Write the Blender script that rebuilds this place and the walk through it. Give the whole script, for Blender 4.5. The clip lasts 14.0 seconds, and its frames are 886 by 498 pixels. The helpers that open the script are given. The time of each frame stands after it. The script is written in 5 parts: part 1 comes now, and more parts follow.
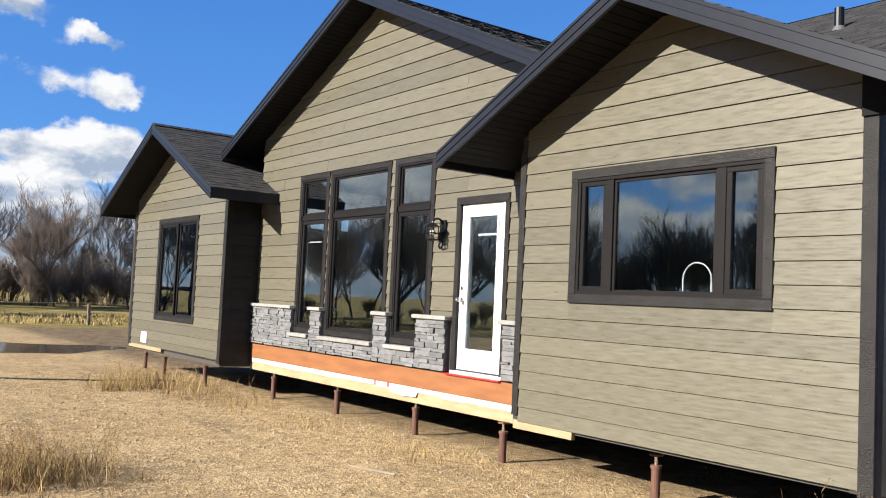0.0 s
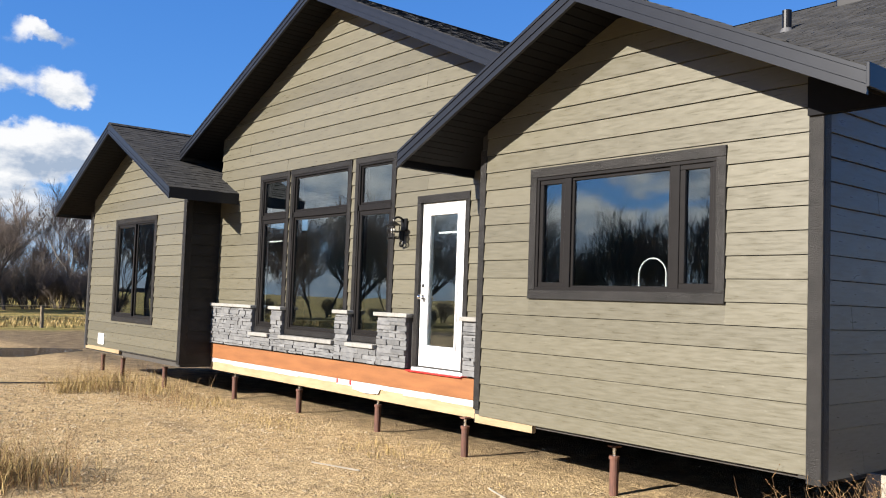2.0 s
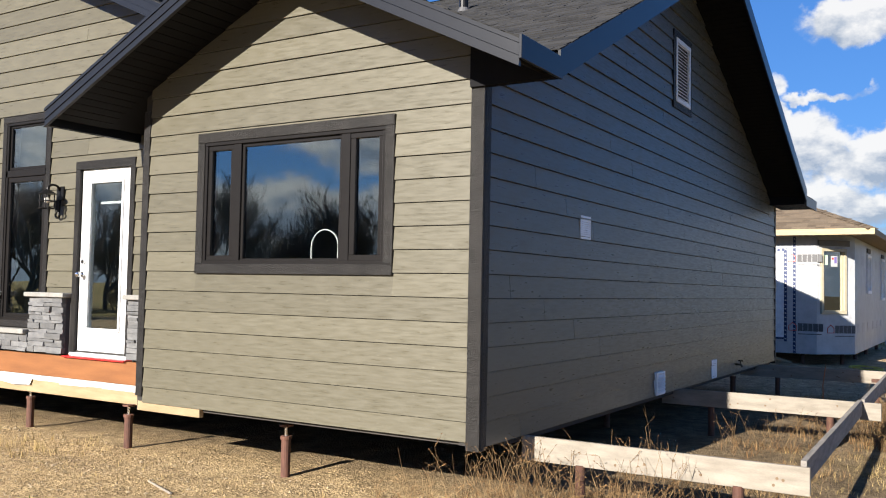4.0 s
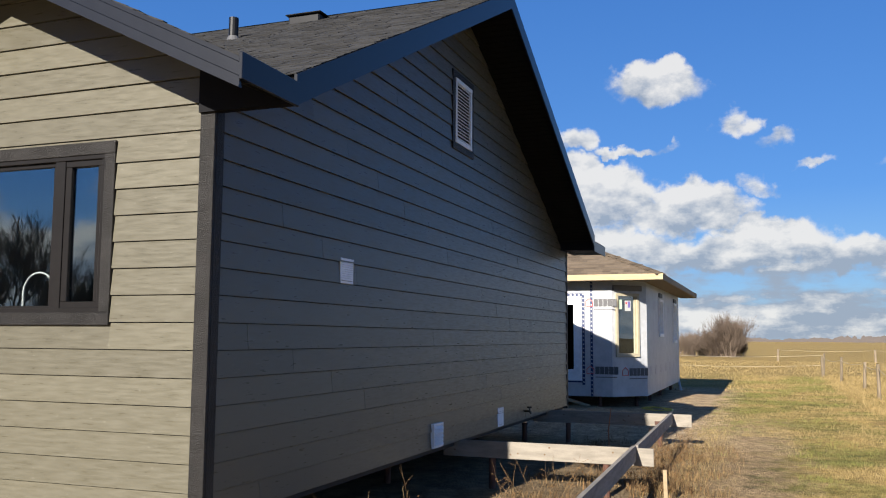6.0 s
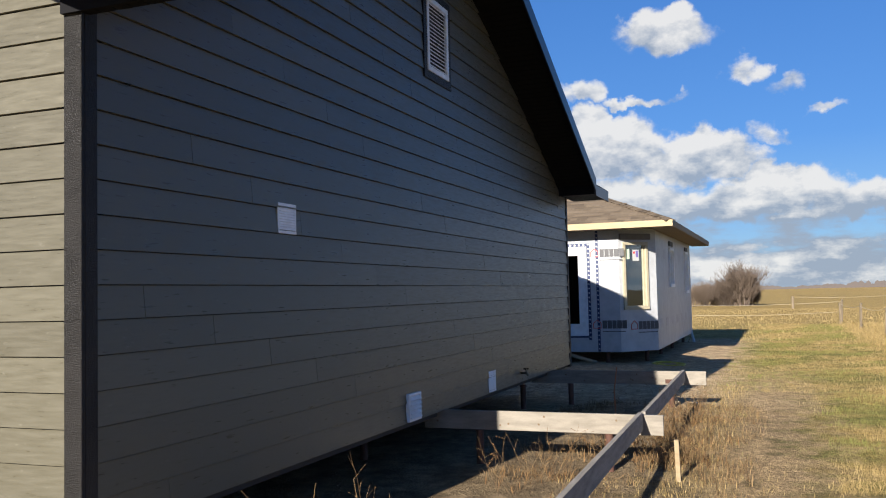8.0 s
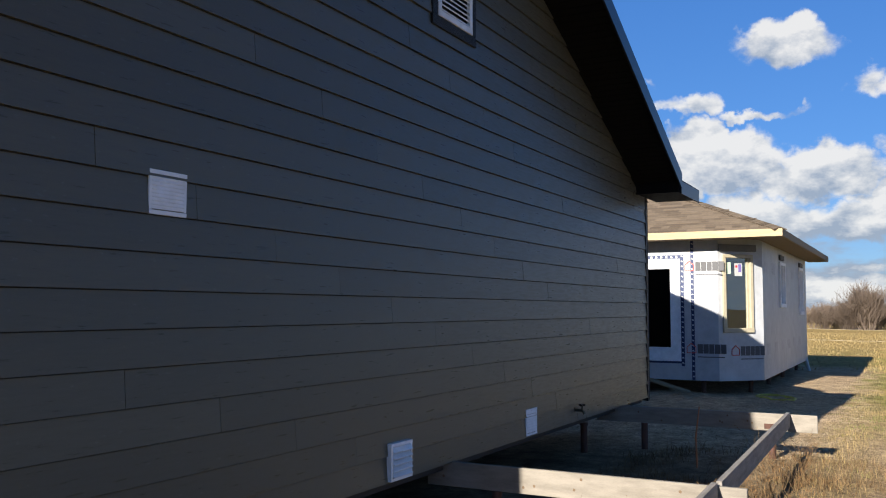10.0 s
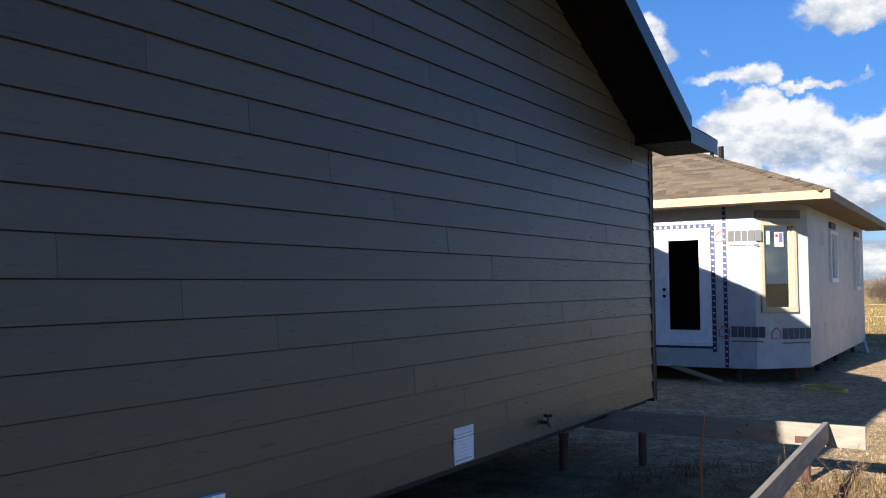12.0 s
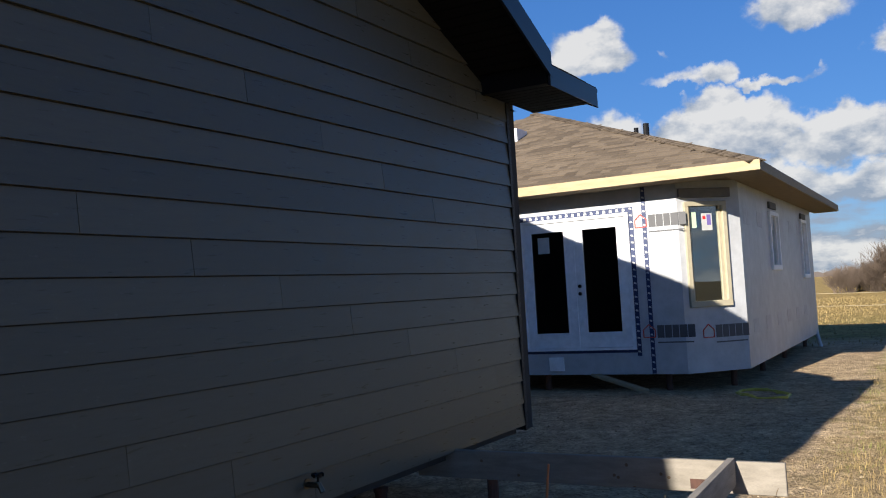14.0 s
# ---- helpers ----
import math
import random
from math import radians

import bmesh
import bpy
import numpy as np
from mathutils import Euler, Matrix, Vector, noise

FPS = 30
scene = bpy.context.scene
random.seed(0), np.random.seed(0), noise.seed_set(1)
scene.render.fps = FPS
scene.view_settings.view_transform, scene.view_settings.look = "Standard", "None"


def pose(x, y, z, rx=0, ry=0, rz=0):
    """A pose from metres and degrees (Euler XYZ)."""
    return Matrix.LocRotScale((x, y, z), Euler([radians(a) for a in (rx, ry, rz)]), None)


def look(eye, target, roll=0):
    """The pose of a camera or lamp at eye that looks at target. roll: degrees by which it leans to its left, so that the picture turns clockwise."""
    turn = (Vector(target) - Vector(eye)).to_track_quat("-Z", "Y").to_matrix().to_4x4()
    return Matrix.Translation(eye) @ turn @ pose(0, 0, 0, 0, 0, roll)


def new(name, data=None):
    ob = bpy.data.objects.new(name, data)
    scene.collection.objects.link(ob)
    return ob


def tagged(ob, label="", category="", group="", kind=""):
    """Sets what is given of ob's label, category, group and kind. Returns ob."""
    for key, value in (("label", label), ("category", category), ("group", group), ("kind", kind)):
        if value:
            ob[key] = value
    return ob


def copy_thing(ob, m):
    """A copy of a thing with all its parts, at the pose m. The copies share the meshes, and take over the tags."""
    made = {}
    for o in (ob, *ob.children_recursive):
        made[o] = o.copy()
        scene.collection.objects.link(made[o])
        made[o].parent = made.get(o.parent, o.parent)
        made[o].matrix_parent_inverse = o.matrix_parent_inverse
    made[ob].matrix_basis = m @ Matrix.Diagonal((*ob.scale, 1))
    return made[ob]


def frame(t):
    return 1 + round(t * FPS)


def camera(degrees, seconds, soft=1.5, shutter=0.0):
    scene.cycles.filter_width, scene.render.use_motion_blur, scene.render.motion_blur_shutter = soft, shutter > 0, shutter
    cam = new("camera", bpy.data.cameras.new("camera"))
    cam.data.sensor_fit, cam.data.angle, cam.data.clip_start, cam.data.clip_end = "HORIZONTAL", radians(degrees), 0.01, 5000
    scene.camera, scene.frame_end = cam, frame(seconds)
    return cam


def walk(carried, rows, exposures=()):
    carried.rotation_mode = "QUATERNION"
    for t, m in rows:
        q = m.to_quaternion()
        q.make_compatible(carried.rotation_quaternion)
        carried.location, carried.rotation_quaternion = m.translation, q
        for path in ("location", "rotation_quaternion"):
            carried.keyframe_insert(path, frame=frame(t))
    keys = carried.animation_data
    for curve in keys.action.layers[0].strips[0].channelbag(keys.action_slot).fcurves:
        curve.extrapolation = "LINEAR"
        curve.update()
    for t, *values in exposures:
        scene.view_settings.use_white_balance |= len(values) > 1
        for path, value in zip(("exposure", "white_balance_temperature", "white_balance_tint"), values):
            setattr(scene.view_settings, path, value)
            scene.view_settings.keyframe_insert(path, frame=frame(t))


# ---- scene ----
cam = camera(53.5, 14.0, soft=1.1)
PATH = [
    (0, (-6.16, -3.119, 1.705), (-4.961, -1.522, 1.821), 2.6),
    (0.5, (-6.269, -3.167, 1.691), (-5.034, -1.6, 1.826), 3.6),
    (1, (-6.276, -3.172, 1.695), (-5.031, -1.613, 1.835), 3.6),
    (1.5, (-6.274, -3.186, 1.683), (-5.019, -1.634, 1.813), 2.7),
    (2, (-6.259, -3.197, 1.687), (-4.986, -1.659, 1.804), 2.0),
    (2.5, (-6.224, -3.189, 1.684), (-4.914, -1.68, 1.772), 1.6),
    (3, (-6.121, -3.159, 1.655), (-4.723, -1.731, 1.742), 1.0),
    (3.5, (-5.905, -3.144, 1.639), (-4.346, -1.896, 1.73), 1.2),
    (4, (-5.732, -3.186, 1.639), (-4.029, -2.141, 1.729), 1.1),
    (4.2, (-5.664, -3.202, 1.632), (-3.925, -2.22, 1.734), 1.1),
    (6.3, (-4.723, -3.475, 1.683), (-2.852, -2.802, 1.894), 0.1),
    (6.5, (-4.602, -3.418, 1.693), (-2.728, -2.754, 1.913), -0.2),
    (7, (-4.29, -3.319, 1.703), (-2.409, -2.673, 1.917), -1.3),
    (7.5, (-3.92, -3.356, 1.697), (-2.035, -2.71, 1.859), -1.5),
    (8, (-3.528, -3.345, 1.664), (-1.664, -2.627, 1.767), -1.3),
    (8.5, (-3.047, -3.305, 1.67), (-1.192, -2.561, 1.721), -1.7),
    (9, (-2.45, -3.289, 1.682), (-0.615, -2.495, 1.743), -0.3),
    (9.2, (-2.195, -3.254, 1.669), (-0.38, -2.42, 1.759), -0.2),
    (11.3, (0.386, -3.249, 1.681), (2.108, -2.238, 1.784), 0.9),
    (11.5, (0.626, -3.237, 1.698), (2.346, -2.219, 1.783), 1.1),
    (12, (1.291, -3.168, 1.705), (2.994, -2.122, 1.792), -0.6),
    (12.5, (1.909, -3.222, 1.68), (3.603, -2.166, 1.806), -1.9),
    (13, (2.589, -3.188, 1.646), (4.343, -2.234, 1.768), -2.6),
    (13.5, (3.266, -3.187, 1.613), (5.024, -2.239, 1.719), -3.0),
    (14, (4.021, -3.176, 1.589), (5.759, -2.192, 1.696), -3.3),
]
EXPOSURES = [(0, 1.43), (3, 1.45), (4, 1.36), (6.5, 1.14), (8, 1.16), (8.5, 1.22), (9, 1.08), (11.5, 1.42), (12.5, 1.42), (13, 1.26), (13.5, 1.16), (14, 1.06)]
walk(cam, [(t, look(eye, target, roll)) for t, eye, target, roll in PATH], EXPOSURES)

# ---- world, sun, exposure ----
SUN = Vector((1.0, -0.115, -0.43)).normalized()
world = bpy.data.worlds.new("sky")
scene.world = world
world.use_nodes = True
wt = world.node_tree
wt.nodes.clear()


def wn(kind):
    return wt.nodes.new(kind)


def wmath(op, a, b=None, clamp=False):
    n = wn("ShaderNodeMath")
    n.operation, n.use_clamp = op, clamp
    for i, v in enumerate((a, b)):
        if v is None:
            continue
        if isinstance(v, (int, float)):
            n.inputs[i].default_value = v
        else:
            wt.links.new(v, n.inputs[i])
    return n.outputs[0]


def direction(yaw, up):
    """Unit vector: yaw in degrees from +x towards +y, up in degrees over the horizon."""
    return (math.cos(radians(up)) * math.cos(radians(yaw)), math.cos(radians(up)) * math.sin(radians(yaw)), math.sin(radians(up)))


sky = wn("ShaderNodeTexSky")
sky.sky_type, sky.sun_disc = "NISHITA", False
sky.sun_elevation, sky.sun_rotation = radians(23.2), radians(277)
sky.altitude, sky.air_density, sky.dust_density, sky.ozone_density = 250, 1.0, 0.3, 2.0
geo = wn("ShaderNodeTexCoord")


def cloud_noise(shift, stretch=(1.0, 1.0, 1.7), size=12.5):
    m = wn("ShaderNodeMapping")
    m.inputs["Scale"].default_value = stretch
    m.inputs["Location"].default_value = shift
    wt.links.new(geo.outputs["Generated"], m.inputs["Vector"])
    n = wn("ShaderNodeTexNoise")
    n.inputs["Scale"].default_value, n.inputs["Detail"].default_value, n.inputs["Roughness"].default_value = size, 9.0, 0.58
    wt.links.new(m.outputs[0], n.inputs["Vector"])
    return n.outputs["Fac"]


fluff, above = cloud_noise((0, 0, 0)), cloud_noise((-0.012, 0.004, 0.022))
streaks = cloud_noise((0.3, 0.1, 0), (1.0, 1.0, 5.0), 9.0)
# single clouds: yaw, up, half width and half height in degrees, thickness
CLOUDS = [
    (6.6, 15.8, 3.6, 2.0, 0.95), (5.3, 17.0, 1.3, 0.8, 0.8), (1.6, 13.3, 1.8, 1.1, 0.7), (8.3, 12.0, 3.4, 0.55, 0.6), (11.9, 12.7, 2.0, 1.0, 0.6), (14.0, 12.6, 2.6, 0.7, 0.55), (-0.4, 12.0, 1.7, 0.7, 0.4), (-3.1, 10.7, 1.7, 0.4, 0.45), (0.3, 9.2, 1.3, 1.0, 0.5), (14.7, 14.3, 0.6, 0.8, 0.5), (-8.0, 10.5, 2.0, 0.6, 0.4),
    (9.0, 8.6, 3.4, 3.0, 1.2), (11.8, 10.0, 2.4, 2.2, 1.15), (13.6, 8.4, 3.0, 2.6, 1.1), (4.6, 7.7, 4.8, 2.0, 1.15), (5.7, 9.0, 2.0, 1.4, 1.0), (-0.3, 6.3, 4.0, 1.6, 1.1), (2.8, 5.0, 6.0, 1.8, 1.0), (-5.5, 5.0, 5.5, 1.6, 1.0), (8.0, 5.8, 5.0, 1.8, 1.0), (19.3, 14.8, 3.4, 2.0, 0.95), (18.0, 8.4, 3.0, 2.8, 1.0), (-13, 5.2, 7, 1.9, 1.0), (-24, 5.4, 9, 2.4, 1.0),
    (75.4, 7.4, 6.2, 2.5, 1.25), (78.5, 5.6, 4.0, 2.2, 1.1), (74.6, 11.8, 2.6, 1.5, 0.8), (77.8, 12.0, 2.8, 1.0, 0.55), (75.9, 14.7, 2.8, 0.8, 0.5), (80.2, 16.0, 2.2, 1.1, 0.65), (80, 4.4, 8, 2.2, 1.0), (92, 6.0, 8, 3, 1.0),
    # unseen clouds behind the camera, added to pale the window reflections
    (122, 7, 13, 4, 0.85), (133, 13, 12, 2.4, 0.6), (148, 9, 12, 4, 0.85), (150, 18, 12, 2.5, 0.55), (168, 11, 12, 3.5, 0.8), (112, 14, 10, 2.5, 0.55), (140, 4, 40, 3.5, 0.8),
]
sep = wn("ShaderNodeSeparateXYZ")
wt.links.new(geo.outputs["Generated"], sep.inputs[0])
true_up = wmath("MULTIPLY", wmath("ARCSINE", sep.outputs[2]), 57.2958)
yaw_deg = wmath("MULTIPLY", wmath("ARCTAN2", sep.outputs[1], sep.outputs[0]), 57.2958)
warp = wn("ShaderNodeTexNoise")
warp.inputs["Scale"].default_value, warp.inputs["Detail"].default_value, warp.inputs["Roughness"].default_value = 22.0, 6.0, 0.55
wt.links.new(geo.outputs["Generated"], warp.inputs["Vector"])
ws = wn("ShaderNodeSeparateColor")
wt.links.new(warp.outputs["Color"], ws.inputs[0])
up_deg = wmath("ADD", true_up, wmath("MULTIPLY", wmath("SUBTRACT", ws.outputs[0], 0.5), 3.6))
yaw_deg = wmath("ADD", yaw_deg, wmath("MULTIPLY", wmath("SUBTRACT", ws.outputs[1], 0.5), 5.0))
total, rise = None, None
for yaw, up, w, h, thick in CLOUDS:
    d = wmath("WRAP", wmath("SUBTRACT", yaw_deg, yaw), 180.0)
    d.node.inputs[2].default_value = -180.0
    a = wmath("POWER", wmath("ABSOLUTE", wmath("DIVIDE", d, w)), 2.0)
    q = wmath("DIVIDE", wmath("SUBTRACT", up_deg, up), h)
    b = wmath("POWER", wmath("MAXIMUM", q, wmath("MULTIPLY", q, -1.35)), 2.0)
    m = wmath("MULTIPLY", wmath("SUBTRACT", 1.0, wmath("ADD", a, b), clamp=True), thick)
    total = m if total is None else wmath("MAXIMUM", total, m)
    k = wmath("MULTIPLY", m, q)
    rise = k if rise is None else wmath("ADD", rise, k)
low = wmath("SUBTRACT", 1.0, wmath("DIVIDE", wmath("SUBTRACT", true_up, 3.4), 3.2), clamp=True)
band = wmath("MULTIPLY", low, wmath("ADD", 0.62, wmath("MULTIPLY", wmath("SUBTRACT", streaks, 0.5), 2.2)))
total = wmath("MAXIMUM", total, band)
lumps = wmath("MULTIPLY", wmath("MULTIPLY", wmath("SUBTRACT", fluff, 0.5), 2.0), wmath("MULTIPLY", total, 3.0, clamp=True))
dens = wmath("ADD", wmath("MULTIPLY", total, 1.25), lumps)
soft_edge = wn("ShaderNodeMapRange")
soft_edge.interpolation_type = "SMOOTHSTEP"
soft_edge.inputs["From Min"].default_value, soft_edge.inputs["From Max"].default_value = 0.12, 0.78
wt.links.new(dens, soft_edge.inputs["Value"])
puff = soft_edge.outputs[0]
lit = wmath("ADD", wmath("MULTIPLY", wmath("SUBTRACT", fluff, above), 3.4), wmath("ADD", 0.66, wmath("MULTIPLY", rise, 0.55)))
lit = wmath("SUBTRACT", lit, wmath("MULTIPLY", low, wmath("SUBTRACT", 0.50, wmath("MULTIPLY", wmath("SUBTRACT", streaks, 0.5), 3.0))))
ramp = wn("ShaderNodeValToRGB")
ramp.color_ramp.elements[0].position, ramp.color_ramp.elements[0].color = 0.18, (0.40, 0.48, 0.60, 1)
ramp.color_ramp.elements[1].position, ramp.color_ramp.elements[1].color = 0.92, (1.0, 0.99, 0.97, 1)
wt.links.new(lit, ramp.inputs[0])
cl = wn("ShaderNodeMixRGB")
cl.blend_type = "MULTIPLY"
cl.inputs[0].default_value = 1.0
CLOUD_LIGHT = 7.4
cl.inputs[2].default_value = (CLOUD_LIGHT, CLOUD_LIGHT, CLOUD_LIGHT, 1)
wt.links.new(ramp.outputs[0], cl.inputs[1])
blue = wn("ShaderNodeMixRGB")
blue.blend_type = "MULTIPLY"
blue.inputs[0].default_value = 1.0
blue.inputs[2].default_value = (0.45, 0.60, 0.84, 1)
wt.links.new(sky.outputs[0], blue.inputs[1])
grad = wn("ShaderNodeValToRGB")
grad.color_ramp.elements[0].position, grad.color_ramp.elements[0].color = 0.0, (0.34, 0.62, 0.95, 1)
grad.color_ramp.elements[1].position, grad.color_ramp.elements[1].color = 0.62, (0.028, 0.10, 0.30, 1)
mid_e = grad.color_ramp.elements.new(0.16)
mid_e.color = (0.085, 0.34, 0.93, 1)
high_e = grad.color_ramp.elements.new(0.38)
high_e.color = (0.054, 0.255, 0.81, 1)
wt.links.new(sep.outputs[2], grad.inputs[0])
deep = wn("ShaderNodeMixRGB")
deep.blend_type = "MULTIPLY"
deep.inputs[0].default_value = 1.0
deep.inputs[2].default_value = (8.1, 8.1, 8.1, 1)
wt.links.new(grad.outputs[0], deep.inputs[1])
clear = wn("ShaderNodeMixRGB")
clear.inputs[0].default_value = 0.55
wt.links.new(blue.outputs[0], clear.inputs[1])
wt.links.new(deep.outputs[0], clear.inputs[2])
mix = wn("ShaderNodeMixRGB")
wt.links.new(wmath("MULTIPLY", puff, 0.93), mix.inputs[0])
wt.links.new(clear.outputs[0], mix.inputs[1])
wt.links.new(cl.outputs[0], mix.inputs[2])
bg = wn("ShaderNodeBackground")
bg.inputs["Strength"].default_value = 0.052
wt.links.new(mix.outputs[0], bg.inputs[0])
out = wn("ShaderNodeOutputWorld")
wt.links.new(bg.outputs[0], out.inputs[0])

sun = new("sun", bpy.data.lights.new("sun", "SUN"))
sun.data.energy, sun.data.angle, sun.data.color = 5.0, radians(0.55), (1.0, 0.93, 0.83)
sun.matrix_world = look((-40, 5, 30), Vector((-40, 5, 30)) + SUN)

# ---- helpers of this scene ----
rnd = random.Random(7)


def box(bm, x0, x1, y0, y1, z0, z1):
    vs = [bm.verts.new(p) for p in ((x0, y0, z0), (x1, y0, z0), (x1, y1, z0), (x0, y1, z0), (x0, y0, z1), (x1, y0, z1), (x1, y1, z1), (x0, y1, z1))]
    for f in ((3, 2, 1, 0), (4, 5, 6, 7), (0, 1, 5, 4), (1, 2, 6, 5), (2, 3, 7, 6), (3, 0, 4, 7)):
        bm.faces.new([vs[i] for i in f])
    return vs


def prism(bm, back, front):
    """Solid between two polygons with the same number of corners."""
    n = len(back)
    a, b = [bm.verts.new(p) for p in back], [bm.verts.new(p) for p in front]
    bm.faces.new(a[::-1])
    bm.faces.new(b)
    for i in range(n):
        bm.faces.new((a[i], a[(i + 1) % n], b[(i + 1) % n], b[i]))


def tube(bm, p, q, r0, r1, sides=8):
    p, q = Vector(p), Vector(q)
    w = (q - p).normalized()
    u = w.orthogonal().normalized()
    v = w.cross(u)
    ring = lambda c, r: [bm.verts.new(c + r * (math.cos(k) * u + math.sin(k) * v)) for k in [2 * math.pi * i / sides for i in range(sides)]]
    a, b = ring(p, r0), ring(q, r1)
    for i in range(sides):
        bm.faces.new((a[i], a[(i + 1) % sides], b[(i + 1) % sides], b[i]))
    bm.faces.new(a[::-1])
    bm.faces.new(b)


def bevelled(bm, w, segments=1):
    bmesh.ops.bevel(bm, geom=bm.edges[:], offset=w, segments=segments, affect="EDGES", profile=0.7)
    return bm


def mesh_of(name, bm, material):
    bmesh.ops.recalc_face_normals(bm, faces=bm.faces[:])
    me = bpy.data.meshes.new(name)
    bm.to_mesh(me)
    bm.free()
    if material:
        me.materials.append(material)
    return me


def part(name, bm, material, parent, label=""):
    ob = new(name, mesh_of(name, bm, material))
    ob.parent = parent
    return tagged(ob, label)


def thing(name, label, category, group="", kind="", at=(0, 0, 0), bm=None, material=None):
    ob = new(name, mesh_of(name, bm, material) if bm else None)
    ob.location = at
    return tagged(ob, label, category, group, kind)


def boxpart(name, b, material, parent, label="", bev=0.0):
    bm = bmesh.new()
    box(bm, *b)
    if bev:
        bevelled(bm, bev)
    return part(name, bm, material, parent, label)


def clip(poly, a, b, c):
    """Keeps the side of a polygon where a*u + b*z <= c."""
    outp = []
    for i, p in enumerate(poly):
        q = poly[(i + 1) % len(poly)]
        fp, fq = a * p[0] + b * p[1] - c, a * q[0] + b * q[1] - c
        if fp <= 0:
            outp.append(p)
        if (fp < 0 < fq) or (fq < 0 < fp):
            t = fp / (fp - fq)
            outp.append((p[0] + t * (q[0] - p[0]), p[1] + t * (q[1] - p[1])))
    return outp


def area(poly):
    return 0.5 * abs(sum(p[0] * q[1] - q[0] * p[1] for p, q in zip(poly, poly[1:] + poly[:1])))


def cells(u0, u1, z0, z1, holes):
    """Cuts rectangular holes out of a rectangle and gives the rectangles that remain, split along u only where holes are."""
    hs = [h for h in holes if h[0] < u1 - 1e-4 and h[1] > u0 + 1e-4 and h[2] < z1 - 1e-4 and h[3] > z0 + 1e-4]
    if not hs:
        return [(u0, u1, z0, z1)]
    cuts = sorted({u0, u1, *[min(max(v, u0), u1) for h in hs for v in h[:2]]})
    res = []
    for a, b in zip(cuts, cuts[1:]):
        if b - a < 0.004:
            continue
        spans = [(z0, z1)]
        for h in hs:
            if h[0] < b - 1e-4 and h[1] > a + 1e-4:
                spans = [s for lo, hi in spans for s in ((lo, min(hi, h[2])), (max(lo, h[3]), hi)) if s[1] - s[0] > 0.004]
        res += [(a, b, lo, hi) for lo, hi in spans]
    return res


def front(x):
    return lambda u, z, d: (x - d, u, z)


def side(y):
    return lambda u, z, d: (u, y - d, z)


def wall(name, to, u0, u1, z0, z1, slopes, holes, material, label, thick=0.16):
    """A solid wall with real openings; slopes are half planes (a, b, c) that cut its top."""
    bm = bmesh.new()
    zs = sorted({z0, z1, *[v for h in holes for v in h[2:] if z0 < v < z1]})
    for lo, hi in zip(zs, zs[1:]):
        for a, b, c, d in cells(u0, u1, lo, hi, holes):
            poly = [(a, c), (b, c), (b, d), (a, d)]
            for s in slopes:
                poly = clip(poly, *s)
            if len(poly) > 2 and area(poly) > 1e-4:
                prism(bm, [to(u, z, -thick) for u, z in poly], [to(u, z, 0) for u, z in poly])
    bmesh.ops.remove_doubles(bm, verts=bm.verts[:], dist=0.0005)
    return thing(name, label, "wall", kind="structure", bm=bm, material=material)


def siding(parent, to, u0, u1, z0, z1, slopes, holes, material, joint, expose=0.1845):
    """Lapped boards, each one an object; joint(row) gives the places along the wall where boards butt."""
    row, z = 0, z0
    while z < z1 - 0.02:
        top = min(z + expose, z1)
        us = [u0, *sorted(j for j in joint(row) if u0 + 0.25 < j < u1 - 0.25), u1]
        for ua, ub in zip(us, us[1:]):
            ua, ub = ua + (0.0015 if ua > u0 else 0), ub - (0.0015 if ub < u1 else 0)
            lift = rnd.uniform(0.0, 0.002)
            # 6 mm gap lets the dark sheathing show as a shadow line
            for a, b, c, d in cells(ua, ub, z + 0.006, top, holes):
                poly = [(a, c), (b, c), (b, d), (a, d)]
                for s in slopes:
                    poly = clip(poly, *s)
                if len(poly) < 3 or area(poly) < 0.0008:
                    continue
                bm = bmesh.new()
                prism(bm, [to(u, w, 0.001) for u, w in poly], [to(u, w, 0.021 + lift - 0.017 * (w - z) / expose) for u, w in poly])
                part("board", bm, material, parent)
        row, z = row + 1, z + expose
    return parent


# ---- materials ----
def material(name):
    m = bpy.data.materials.new(name)
    m.use_nodes = True
    nt = m.node_tree
    return m, nt, nt.nodes["Principled BSDF"]


def node(nt, kind):
    return nt.nodes.new(kind)


def tint(nt, fac, c0, c1, p0=0.3, p1=0.7):
    r = node(nt, "ShaderNodeValToRGB")
    r.color_ramp.elements[0].position, r.color_ramp.elements[1].position = p0, p1
    r.color_ramp.elements[0].color, r.color_ramp.elements[1].color = (*c0, 1), (*c1, 1)
    nt.links.new(fac, r.inputs[0])
    return r.outputs[0]


def blend(nt, fac, a, b, mode="MIX"):
    n = node(nt, "ShaderNodeMixRGB")
    n.blend_type = mode
    for i, v in enumerate((fac, a, b)):
        if isinstance(v, (int, float)):
            n.inputs[i].default_value = v
        elif isinstance(v, tuple):
            n.inputs[i].default_value = (*v, 1)
        else:
            nt.links.new(v, n.inputs[i])
    return n.outputs[0]


def coords(nt, scale=(1, 1, 1), rot=(0, 0, 0), kind="Object"):
    c = node(nt, "ShaderNodeTexCoord")
    m = node(nt, "ShaderNodeMapping")
    m.inputs["Scale"].default_value = scale
    m.inputs["Rotation"].default_value = rot
    nt.links.new(c.outputs[kind], m.inputs[0])
    return m.outputs[0]


